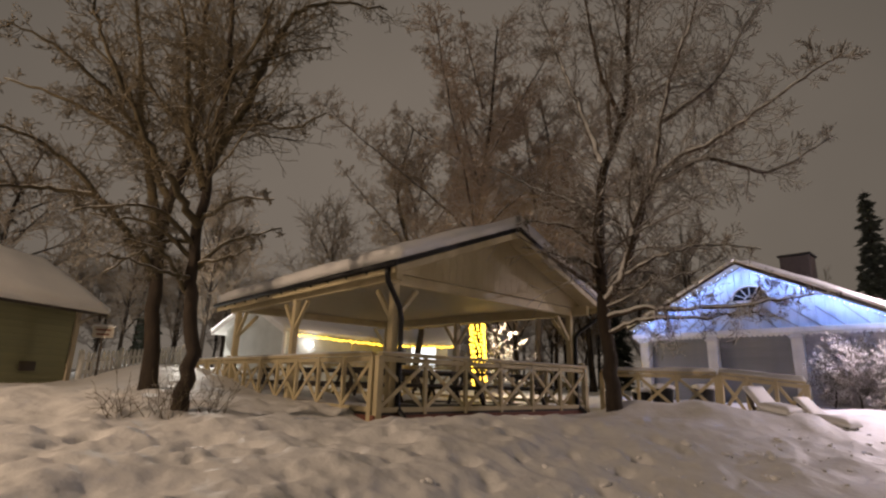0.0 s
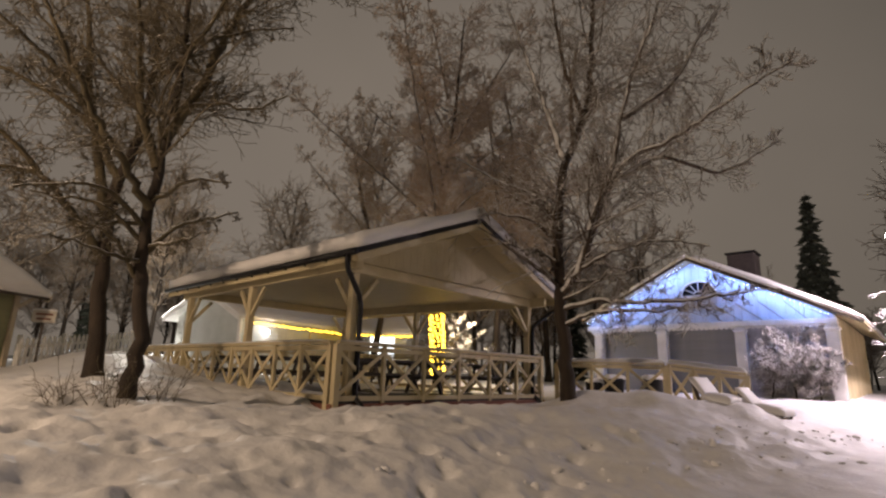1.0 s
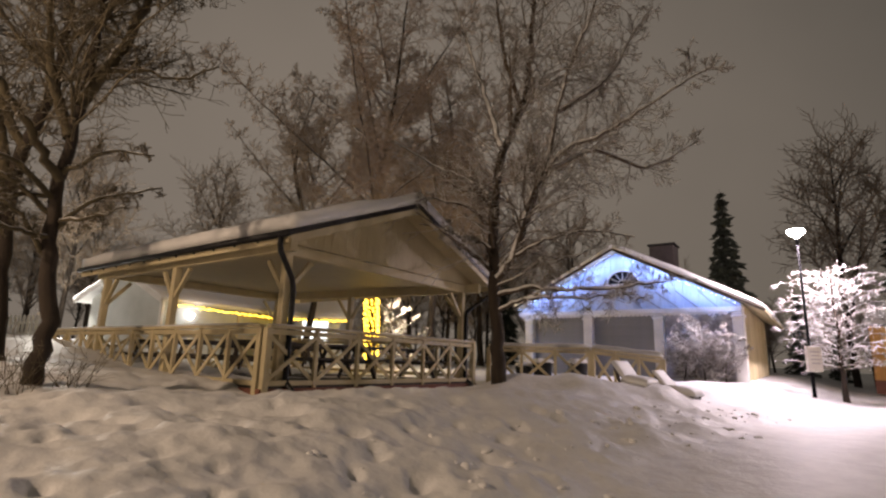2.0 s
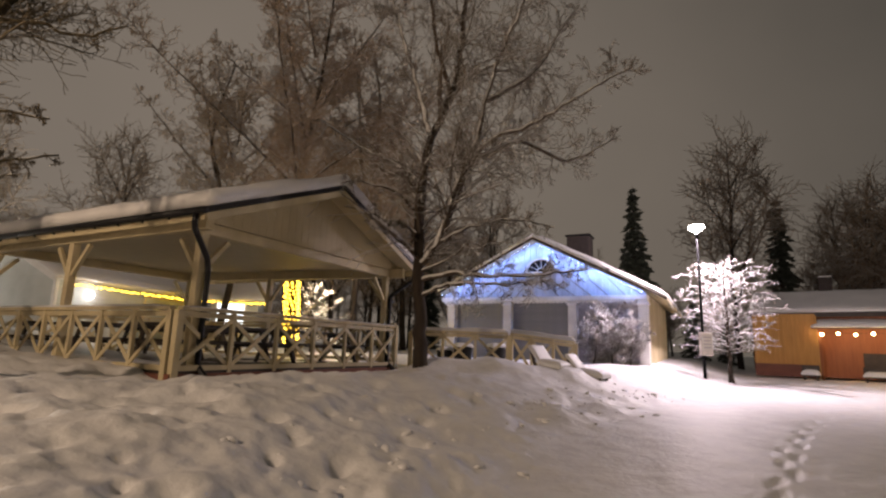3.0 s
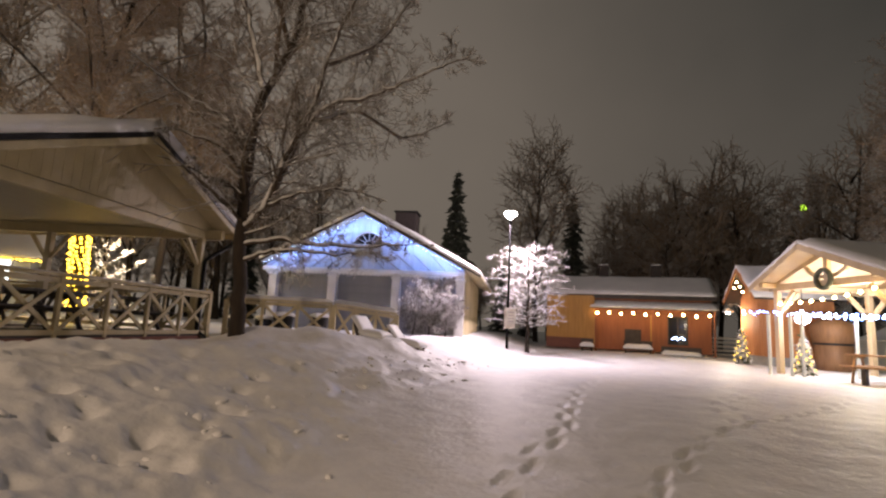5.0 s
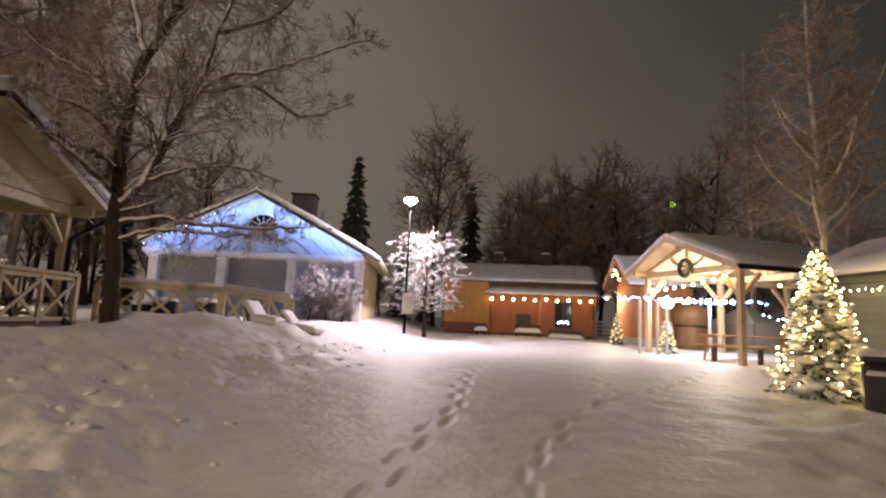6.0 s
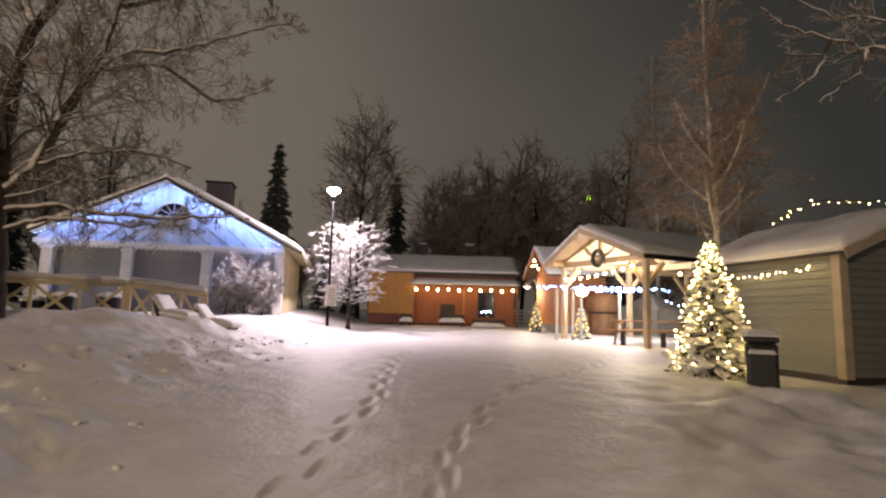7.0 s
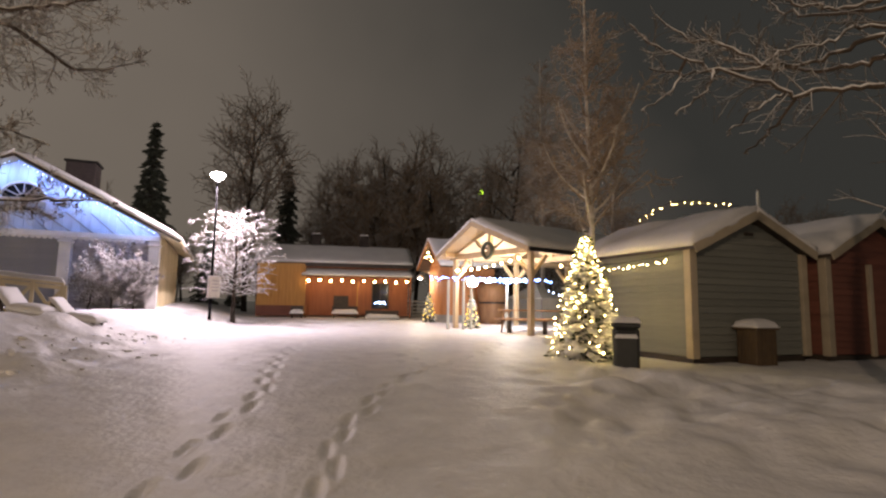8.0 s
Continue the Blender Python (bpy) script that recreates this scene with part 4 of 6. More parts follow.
build_shelter(shelter)
light_string("shelter_lights", [SHEL @ p for p in hang((-0.15, 0.4, 2.48), (-0.15, 3.7, 2.22), 0.08, 8)], WARM_BULB, 0.048, "warm bulbs strung along the shelter's front beam", group="shelter strings")
light_string("shelter_lights", [SHEL @ p for p in hang((0.6, 0.1, 2.40), (6.0, 0.1, 2.30), 0.15, 6)], WARM_BULB, 0.045, "warm bulbs strung along the shelter's side", group="shelter strings")
light_string("led_curtain", [SHEL @ p for p in hang((1.6, 1.3, 1.92), (0.35, 3.6, 2.0), 0.06, 30)], ICE_LED, 0.05, "icy white LED string across the shelter", group="shelter strings", loose=0.11, other=BLUE_LED)
light_string("led_curtain", [SHEL @ p for p in hang((2.2, 1.2, 1.90), (-0.75, 4.65, 2.0), 0.05, 44)], BLUE_LED, 0.03, "blue LED string at the back of the shelter", group="shelter strings", loose=0.10)
light_string("led_curtain", [SHEL @ p for p in hang((5.6, 0.9, 1.5), (4.2, 3.2, 1.55), 0.18, 14)], ICE_LED, 0.025, "sagging white LED string before the tent", group="shelter strings", loose=0.08)
big_lamp = thing("hanging_lamp", SHEL @ pose(0.5, 3.62, 1.58), "bright white hanging lamp under the shelter roof", "lamp")
part("globe", lathe([(0.05, 0.0), (0.16, 0.05), (0.21, 0.16), (0.16, 0.28), (0.04, 0.32)], 18), LAMP_GLOW, big_lamp, "", True)
part("rod", tube([(0, 0, 0.3), (0, 0, 1.1)], 0.015, 6), BLACK, big_lamp)
picnic_table(SHEL @ pose(1.35, 1.15, 0.0, 0, 0, 122), TABLE_WOOD, TABLE_WOOD, "reddish oiled picnic table under the shelter", 2.5)
bench2 = thing("plank_bench", SHEL @ pose(0.55, 0.75, 0.0, 0, 0, 122), "low dark plank bench beside the table", "bench")
part("seat", box((0, 0, 0.43), (1.5, 0.28, 0.06), 0.008), TABLE_WOOD, bench2)
for x in (-0.6, 0.6):
    part("leg", box((x, 0, 0.19), (0.10, 0.26, 0.44), 0.008), DARK_WOOD, bench2)
tent = thing("party_tent", pose(24.5, 3.85, 0.45, 0, 0, 20), "pale grey party tent behind the shelter", "tent")
part("canopy", lathe([(1.45, 1.22), (1.47, 1.26), (0.9, 1.5), (0.1, 1.95), (0.02, 2.0)], 4), PALE_WALL, tent, "pale grey fabric roof")
for k in range(4):
    a = math.pi / 2 * k
    part("pole", tube([(1.4 * math.cos(a), 1.4 * math.sin(a), -0.3), (1.4 * math.cos(a), 1.4 * math.sin(a), 1.25)], 0.03, 6), STEEL, tent)
    b = a + math.pi / 2
    part("side_panel", slab([(1.38 * math.cos(a), 1.38 * math.sin(a), -0.2), (1.38 * math.cos(b), 1.38 * math.sin(b), -0.2), (1.38 * math.cos(b), 1.38 * math.sin(b), 1.24), (1.38 * math.cos(a), 1.38 * math.sin(a), 1.24)], (0.01, 0.01, 0)), PALE_WALL, tent)
# pale poles that carry the LED strings beside the shelter
for px, py in ((17.8, 5.92), (18.0, 5.40), (18.1, 5.13), (19.36, 4.1)):
    pole = thing("string_pole", pose(px, py, gz(px, py) - 0.1), "slim pale pole carrying light strings", "pole", "string poles")
    part("shaft", tube([(0, 0, 0), (0, 0, 1.9)], 0.05, 8), PALE_WALL, pole)
    part("cap", lathe([(0.055, 1.88), (0.055, 1.93), (0.02, 1.96)], 10), STEEL, pole)
# smoke hood over a barrel grill
hood = thing("grill_hood", pose(22.1, 5.35, gz(22.1, 5.35) - 0.05), "brown planked grill hut with a flared dark hood", "grill")
part("hood", lathe([(0.56, 0.98), (0.60, 1.0), (0.66, 1.30), (0.68, 1.62), (0.40, 1.80), (0.12, 2.1)], 20), BARREL, hood, "", True)
part("barrel", lathe([(0.50, 0.0), (0.54, 0.3), (0.58, 0.95), (0.5, 0.98)], 20), BARREL, hood, "", True)
part("hoop", lathe([(0.595, 0.93), (0.60, 0.95), (0.60, 0.99), (0.595, 1.01)], 20), BLACK, hood, "dark iron hoop", True)

# ---- garden sheds ----


def shed(m, wall, trim, label, width, depth, eave, ridge, seed, board_name="board", door=False):
    t = thing("shed", m, label, "shed", "garden sheds")
    part("frame", box((width / 2, depth / 2, eave / 2), (width - 0.06, depth - 0.06, eave)), wall, t)
    plank_wall(t, (0, 0), (width, 0), 0.06, eave, wall, 0.14, board_name, (0, -1))
    plank_wall(t, (0, 0), (0, depth), 0.06, eave, wall, 0.14, board_name, (-1, 0))
    plank_wall(t, (width, 0), (width, depth), 0.06, eave, wall, 0.14, board_name, (1, 0))
    part("gable_back", slab([(0.03, 0.05, eave), (width - 0.03, 0.05, eave), (width / 2, 0.05, ridge)], (0, depth - 0.1, 0)), wall, t)
    n = int((ridge - eave) / 0.14)
    for k in range(n):
        z0, z1 = eave + k * 0.14, eave + (k + 1) * 0.14 - 0.006
        half = [(width / 2) * (1 - (z - eave) / (ridge - eave)) for z in (z0, z1)]
        part(board_name, slab([(width / 2 - half[0], 0.04, z0), (width / 2 + half[0], 0.04, z0), (width / 2 + half[1], 0.04, z1), (width / 2 - half[1], 0.04, z1)], (0, -0.05, 0)), wall, t)
    for x, y in ((0, 0), (width, 0), (0, depth)):
        part("corner_board", box((x, y, eave / 2 + 0.02), (0.17, 0.17, eave - 0.02), 0.01), trim, t, "pale corner trim")
    # dark strip added for the shade in the gap between walls and snow
    part("sill_shadow_board", box((width / 2, depth / 2, -0.02), (width - 0.02, depth - 0.02, 0.12)), DARK_WOOD, t)
    roof_pair(t, 0, width, 0, depth, eave + 0.02, ridge + 0.02, 0.06, 0.24, seed, DARK_WOOD, 0.25, 0.15, "y", trim)
    if door:
        d = part("door", box((width * 0.62, -0.03, 0.95), (0.95, 0.05, 1.85), 0.008), wall, t)
        for x in (-0.52, 0.52):
            part("door_trim", box((width * 0.62 + x, -0.045, 0.98), (0.12, 0.07, 1.95), 0.006), trim, d)
    return t


TRIM = material("putty_trim", (0.46, 0.40, 0.30), (0.36, 0.31, 0.23), 0.6, 3, 0.15, 40, vary=0.06)
green_shed = shed(pose(10.62, -1.36, 0.42, 0, 0, -50), GREEN_WALL, TRIM, "grey-green boarded garden shed with a snowy gable roof", 3.0, 3.4, 2.1, 2.78, 61)
part("vent", box((1.5, -0.045, 2.45), (0.22, 0.03, 0.06)), DARK_WOOD, green_shed)
red_shed = shed(pose(12.62, -4.1, 0.42, 0, 0, -50), RED_SHED, TRIM, "brick-red boarded garden shed with pale trim", 3.0, 3.4, 2.1, 2.85, 71, door=True)
GS = pose(10.62, -1.36, 0.42, 0, 0, -50)
light_string("eave_lights", [GS @ p for p in hang((-0.16, 0.35, 1.98), (-0.16, 3.4, 1.98), 0.05, 22)], GOLD_BULB, 0.010, "string of small warm bulbs along the shed eave", 0.09, loose=0.06, other=ICE_LED)
light_string("ridge_lights", [GS @ p for p in hang((2.3, 4.0, 3.44), (3.5, 4.0, 4.02), 0.04, 6) + hang((3.6, 4.0, 4.03), (7.0, 4.0, 4.06), -0.08, 18)], GOLD_BULB, 0.009, "tiny warm lights strung beyond the shed roofs", 0.0, loose=0.09)
mast_s = thing("string_pole", GS @ pose(7.0, 4.0, -0.1), "slim pale pole carrying light strings", "pole", "string poles")
part("shaft", tube([(0, 0, 0), (0, 0, 4.75)], 0.05, 8), PALE_WALL, mast_s)
part("cap", lathe([(0.055, 4.73), (0.055, 4.78), (0.02, 4.81)], 10), STEEL, mast_s)
cable = thing("slack_cable", GS @ pose(2.2, 0.0, 2.75), "slack dark cable hanging between two shed roofs", "cable")
part("cable", tube(hang((0, 0, 0), (2.6, 0.0, 0.1), 0.5, 14), 0.012, 5), BLACK, cable)

dark_shed = thing("dark_green_shed", pose(-9.55, 13.7, 1.12, 0, 0, -102), "dark green boarded shed with a snowy roof", "shed", "garden sheds")


def build_dark_shed(t):
    L, Dp, eave, ridge = 7.5, 4.0, 2.1, 3.3
    part("frame", box((L / 2, -Dp / 2, eave / 2), (L, Dp, eave)), DARK_GREEN, t)
    plank_wall(t, (0, 0), (L, 0), 0.05, eave, DARK_GREEN, 0.15, "board", (0, 1))
    part("corner_board", box((0.0, 0.0, eave / 2), (0.14, 0.14, eave), 0.01), TRIM, t, "pale corner trim")
    part("eave_bracket", bar((-0.02, 0.05, 1.62), (-0.42, 0.3, 2.02), 0.07, 0.08), TRIM, t)
    part("gable_wall", slab([(0, 0, eave), (0, -Dp, eave), (0, -Dp / 2, ridge)], (0.1, 0, 0)), DARK_GREEN, t)
    part("plinth", box((L / 2, 0.0, -0.1), (L, 0.06, 0.25)), DARK_WOOD, t)
    roof_pair(t, 0, L, -Dp, 0, eave + 0.02, ridge, 0.07, 0.26, 81, DARK_WOOD, 0.5, 0.45, "x", TRIM)
    part("notice", box((1.1, 0.035, 0.50), (0.40, 0.03, 0.22), 0.005), DARK_WOOD, t, "small dark hatch")


build_dark_shed(dark_shed)
sign = thing("hanging_sign", pose(-9.15, 14.25, 0, 0, 0, 30), "small pale sign board on a post, half snowed over", "sign")
sz = gz(-9.15, 14.25)
part("post", bar((0.0, 0.05, sz - 0.1), (0.0, 0.05, 2.95), 0.06, 0.06), DARK_WOOD, sign)
sb = part("sign_board", box((0.0, 0, 2.58), (0.50, 0.04, 0.30), 0.01), SIGN, sign, "pale painted board")
for k in range(2):
    part("text_bar", box((0, -0.024, 2.64 - 0.12 * k), (0.36 - 0.06 * k, 0.006, 0.05)), RED_BOARD, sb)
part("snow_cap", snow_cushion(0.52, 0.10, 0.06, 4, (0, 0, 2.73)), ROOF_SNOW, sign, "", True)


def picket_fence(a, b, label):
    d = math.hypot(b[0] - a[0], b[1] - a[1])
    z0, z1 = gz(*a), gz(*b)
    t = thing("picket_fence", pose(a[0], a[1], z0, 0, 0, math.degrees(math.atan2(b[1] - a[1], b[0] - a[0]))), label, "fence")
    n = int(d / 0.16)
    picket = mesh_of("picket", slab([(-0.045, 0, 0.0), (0.045, 0, 0.0), (0.045, 0, 0.62), (0, 0, 0.70), (-0.045, 0, 0.62)], (0, 0.022, 0)), WHITE)
    for k in range(n):
        shared("picket", picket, t, Matrix.Translation((k * d / n, 0, (z1 - z0) * k / n)))
    for z in (0.16, 0.46):
        part("rail", bar((0, 0.04, z), (d, 0.04, z + z1 - z0), 0.035, 0.07), WHITE, t)
    for k in range(4):
        part("post", bar((d * k / 3, 0.09, -0.2), (d * k / 3, 0.09, 0.75 + (z1 - z0) * k / 3), 0.08, 0.08), WHITE, t)
    return t


picket_fence((-9.35, 13.95), (-8.6, 17.9), "white-painted picket fence standing in snow")

# ---- buildings behind the pavilion ----

BACK = pose(-6.45, 21.75, 1.2, 0, 0, 56.4)
back_house = thing("service_house", BACK, "pale boarded house with a lit wall and yellow eave lights", "building")


def build_back(t):
    L, Dp, eave, ridge = 7.2, 4.0, 2.35, 3.4
    part("frame", box((L / 2, Dp / 2, eave / 2), (L, Dp, eave)), PALE_WALL, t)
    plank_wall(t, (0, 0), (L, 0), 0.05, eave, PALE_WALL, 0.16, "board", (0, -1), holes=((4.0, 6.2, 0, 1.9),))
    part("corner_board", box((0, 0, eave / 2), (0.14, 0.14, eave), 0.01), WHITE, t)
    part("gable_wall", slab([(0, 0, eave), (0, Dp, eave), (0, Dp / 2, ridge)], (0.1, 0, 0)), PALE_WALL, t)
    d = part("door", box((5.1, -0.01, 0.95), (2.1, 0.05, 1.9), 0.01), PALE_WALL, t, "wide pale door")
    for x in (4.02, 6.18):
        part("door_trim", box((x, -0.03, 0.97), (0.12, 0.06, 2.0), 0.008), CREAM, d)
    part("door_trim", box((5.1, -0.03, 1.96), (2.3, 0.06, 0.12), 0.008), CREAM, d)
    part("wall_lamp", box((1.35, -0.08, 1.75), (0.22, 0.10, 0.12), 0.02), LAMP_GLOW, t, "bright white wall lamp")
    roof_pair(t, 0, L, 0, Dp, eave + 0.03, ridge, 0.07, 0.22, 91, WHITE, 0.45, 0.45, "x", WHITE)


build_back(back_house)
light_string("yellow_eave_lights", [BACK @ p for p in hang((-0.1, -0.52, 2.12), (7.3, -0.52, 2.12), 0.03, 84)], YELLOW_BULB, 0.034, "dense yellow light string along the house eave", 0.05, loose=0.05)

KIO = pose(-1.5, 24.2, 1.25, 0, 0, -8)
kiosk = thing("kiosk", KIO, "small white kiosk with a lit window and snowy roof", "kiosk")
part("frame", box((0.9, 1.0, 1.0), (1.9, 2.0, 2.0)), PALE_WALL, kiosk)
kw = part("window", box((0.75, -0.02, 1.25), (1.1, 0.05, 1.0), 0.005), PANEL_GLOW, kiosk, "brightly lit window")
for x in (0.17, 1.33):
    part("frame", box((x, -0.05, 1.25), (0.07, 0.06, 1.1)), WHITE, kw)
part("sill", box((0.75, -0.06, 0.7), (1.3, 0.12, 0.06)), WHITE, kw)
roof_pair(kiosk, 0, 1.8, 0, 2.0, 2.05, 2.75, 0.06, 0.25, 95, WHITE, 0.35, 0.4, "x", WHITE)
light_string("yellow_eave_lights", [KIO @ p for p in hang((-0.3, -0.44, 1.85), (2.15, -0.44, 1.85), 0.03, 26)], YELLOW_BULB, 0.034, "yellow light string along the kiosk eave", 0.04, loose=0.05)

# ---- bins ----


def litter_bin(x, y):
    z = gz(x, y)
    t = thing("litter_bin", pose(x, y, z - 0.06, 0, 0, -84), "dark round-cornered litter bin with a snow cap", "litter bin")
    part("body", box((0, 0, 0.36), (0.42, 0.38, 0.72), 0.05), BIN, t)
    part("lid", box((0, 0, 0.755), (0.45, 0.41, 0.09), 0.03), BIN, t)
    part("slot", box((-0.0, -0.195, 0.63), (0.28, 0.02, 0.08), 0.005), BLACK, t)
    part("snow_cap", snow_cushion(0.46, 0.42, 0.10, 3, (0, 0, 0.802)), ROOF_SNOW, t, "", True)
    part("snow_ledge", snow_cushion(0.34, 0.06, 0.09, 8, (0, -0.215, 0.545)), ROOF_SNOW, t, "", True)
    return t


litter_bin(9.35, -0.18)


def waste_box(x, y):
    z = gz(x, y)
    t = thing("waste_box", pose(x, y, z - 0.05, 0, 0, -50) @ Matrix.Scale(0.8, 4), "brown slatted waste box with a snow cap", "waste box")
    part("liner", box((0, 0, 0.42), (0.58, 0.48, 0.84)), BLACK, t)
    for k in range(6):
        part("slat", box((-0.27 + k * 0.108, -0.26, 0.43), (0.098, 0.025, 0.86), 0.006), BROWN_BIN, t)
    for k in range(5):
        for s in (-1, 1):
            part("slat", box((s * 0.31, -0.2 + k * 0.1, 0.43), (0.025, 0.092, 0.86), 0.006), BROWN_BIN, t)
    part("lid", box((0, 0, 0.89), (0.76, 0.64, 0.05), 0.01), BROWN_BIN, t)
    part("snow_cap", snow_cushion(0.76, 0.64, 0.20, 12, (0, 0, 0.917)), ROOF_SNOW, t, "", True)


waste_box(11.15, -2.5)

# ---- trees ----


class Sweep:
    """Gathers tapering round limbs and makes one mesh of them."""

    def __init__(self):
        self.v, self.f, self.n = [], [], 0

    def limb(self, pts, radii, k):
        p = np.asarray(pts, float)
        d = np.gradient(p, axis=0)
        d /= np.linalg.norm(d, axis=1, keepdims=True) + 1e-9
        ref = np.array([0.31, 0.24, 0.92]) if abs(d[0][2]) < 0.8 else np.array([0.9, 0.3, 0.1])
        x = np.cross(d, ref)
        x /= np.linalg.norm(x, axis=1, keepdims=True) + 1e-9
        y = np.cross(d, x)
        a = 2 * np.pi * np.arange(k) / k
        ring = p[:, None] + np.asarray(radii)[:, None, None] * (x[:, None] * np.cos(a)[None, :, None] + y[:, None] * np.sin(a)[None, :, None])
        m = len(p)
        i = (np.arange(m - 1) * k)[:, None]
        j, j2 = np.arange(k)[None], (np.arange(k)[None] + 1) % k
        self.f.append((self.n + np.stack([i + j, i + k + j, i + k + j2, i + j2], -1)).reshape(-1, 4))
        self.v.append(ring.reshape(-1, 3))
        self.n += m * k

    def mesh(self, name, mat):
        me = bpy.data.meshes.new(name)
        v, f = np.vstack(self.v), np.vstack(self.f)
        me.vertices.add(len(v))
        me.vertices.foreach_set("co", v.ravel())
        me.loops.add(f.size)
        me.loops.foreach_set("vertex_index", f.ravel())
        me.polygons.add(len(f))
        me.polygons.foreach_set("loop_start", np.arange(len(f)) * 4)
        me.polygons.foreach_set("use_smooth", np.ones(len(f), bool))
        me.update(calc_edges=True)
        me.materials.append(mat)
        return me


def smooth_line(pts, per=4):
    """A rounded line through a few control points."""
    p = np.asarray(pts, float)
    if len(p) < 3:
        return p
    e = np.vstack([2 * p[0] - p[1], p, 2 * p[-1] - p[-2]])
    out = []
    for i in range(1, len(e) - 2):
        for t in np.arange(per) / per:
            a, b, c, d = e[i - 1], e[i], e[i + 1], e[i + 2]
            out.append(0.5 * (2 * b + (c - a) * t + (2 * a - 5 * b + 4 * c - d) * t * t + (3 * b - a - 3 * c + d) * t ** 3))
    out.append(p[-1])
    return np.array(out)


def sprout(rng, sw, start, way, length, radius, level, spec):
    """A shoot that wanders, tapers and forks."""
    n = 6 if level == 0 else 5 if level == 1 else 4
    pts, d = [np.array(start)], np.array(way) / np.linalg.norm(way)
    for k in range(n):
        d = d + rng.normal(0, spec["wander"], 3) + np.array([0, 0, spec["lift"]])
        d /= np.linalg.norm(d)
        pts.append(pts[-1] + d * length / n)
    radii = radius * np.linspace(1, 0.45, n + 1)
    sw.limb(pts, np.maximum(radii, spec["least"]), 5 if level == 0 else 4 if level == 1 else 3)
    if level >= spec["levels"]:
        return
    count = spec["forks"][min(level, len(spec["forks"]) - 1)]
    for k in range(count):
        t = (k + rng.uniform(0.2, 1.0)) / count * 0.85 + 0.15
        i = min(int(t * n), n - 1)
        f = t * n - i
        q = pts[i] * (1 - f) + pts[i + 1] * f
        along = pts[i + 1] - pts[i]
        along /= np.linalg.norm(along)
        side = np.cross(along, rng.normal(0, 1, 3))
        side /= np.linalg.norm(side) + 1e-9
        a = rng.uniform(*spec["angle"])
        sprout(rng, sw, q, along * math.cos(a) + side * math.sin(a), length * rng.uniform(*spec["ratio"]) * (1.1 - 0.45 * t), radius * (1 - 0.5 * t) * 0.55, level + 1, spec)


BARE = dict(wander=0.16, lift=0.025, least=0.0055, levels=3, forks=(8, 6, 4), angle=(0.5, 1.2), ratio=(0.42, 0.68))


def limbed_tree(name, at, limbs, r0, seed, label, spec=BARE, density=9.0, first=0.28, twig_mat=TWIG, start=0.32, limb_share=0.42, limb_mat=LIMB):
    """A tree from a trunk and main limbs, given by a few control points each, with random shoots on all of them."""
    rng = np.random.default_rng(seed)
    t = thing(name, pose(*at), label, "tree")
    wood, twigs = Sweep(), Sweep()
    for n, pts in enumerate(limbs):
        p = smooth_line(pts, 5)
        p[1:-1] += rng.normal(0, 0.02, p[1:-1].shape)
        seg = np.linalg.norm(np.diff(p, axis=0), axis=1)
        s = np.concatenate([[0], np.cumsum(seg)])
        L = s[-1]
        base = r0 if n == 0 else r0 * limb_share * min(1.0, 0.16 + L / 7)
        radii = base * (1 - 0.86 * (s / L) ** 0.85) + 0.008
        if n == 0:
            radii = radii + r0 * 0.3 * np.exp(-s / 0.2)
        if n == 0:
            wood.limb(p, radii, 9)
        else:
            bough = Sweep()
            bough.limb(p, radii, 7)
            ob = new("limb", bough.mesh("limb", limb_mat))
            ob.parent = t
        lo = start * L if n == 0 else 0.12 * L
        for k in range(int((L - lo) * density)):
            u = lo + (L - lo) * rng.uniform(0, 1)
            i = min(np.searchsorted(s, u) - 1, len(p) - 2)
            f = (u - s[i]) / seg[i]
            q = p[i] * (1 - f) + p[i + 1] * f
            along = (p[i + 1] - p[i]) / seg[i]
            side = np.cross(along, rng.normal(0, 1, 3))
            side /= np.linalg.norm(side)
            a = rng.uniform(0.6, 1.35)
            ln = first * L * rng.uniform(0.35, 1.0) * (1.15 - 0.75 * u / L)
            rr = max(0.007, min(0.4 * (base * (1 - 0.8 * u / L)), 0.011 * ln + 0.003))
            sprout(rng, twigs, q, along * math.cos(a) + side * math.sin(a), min(ln, 2.4), rr, 1, spec)
    ob = new("trunk", wood.mesh("trunk", BARK))
    ob.parent = t
    ob = new("crown", twigs.mesh("crown", twig_mat))
    ob.parent = t
    tagged(ob, "thin bare twigs dusted with snow", kind="stuff")
    return t


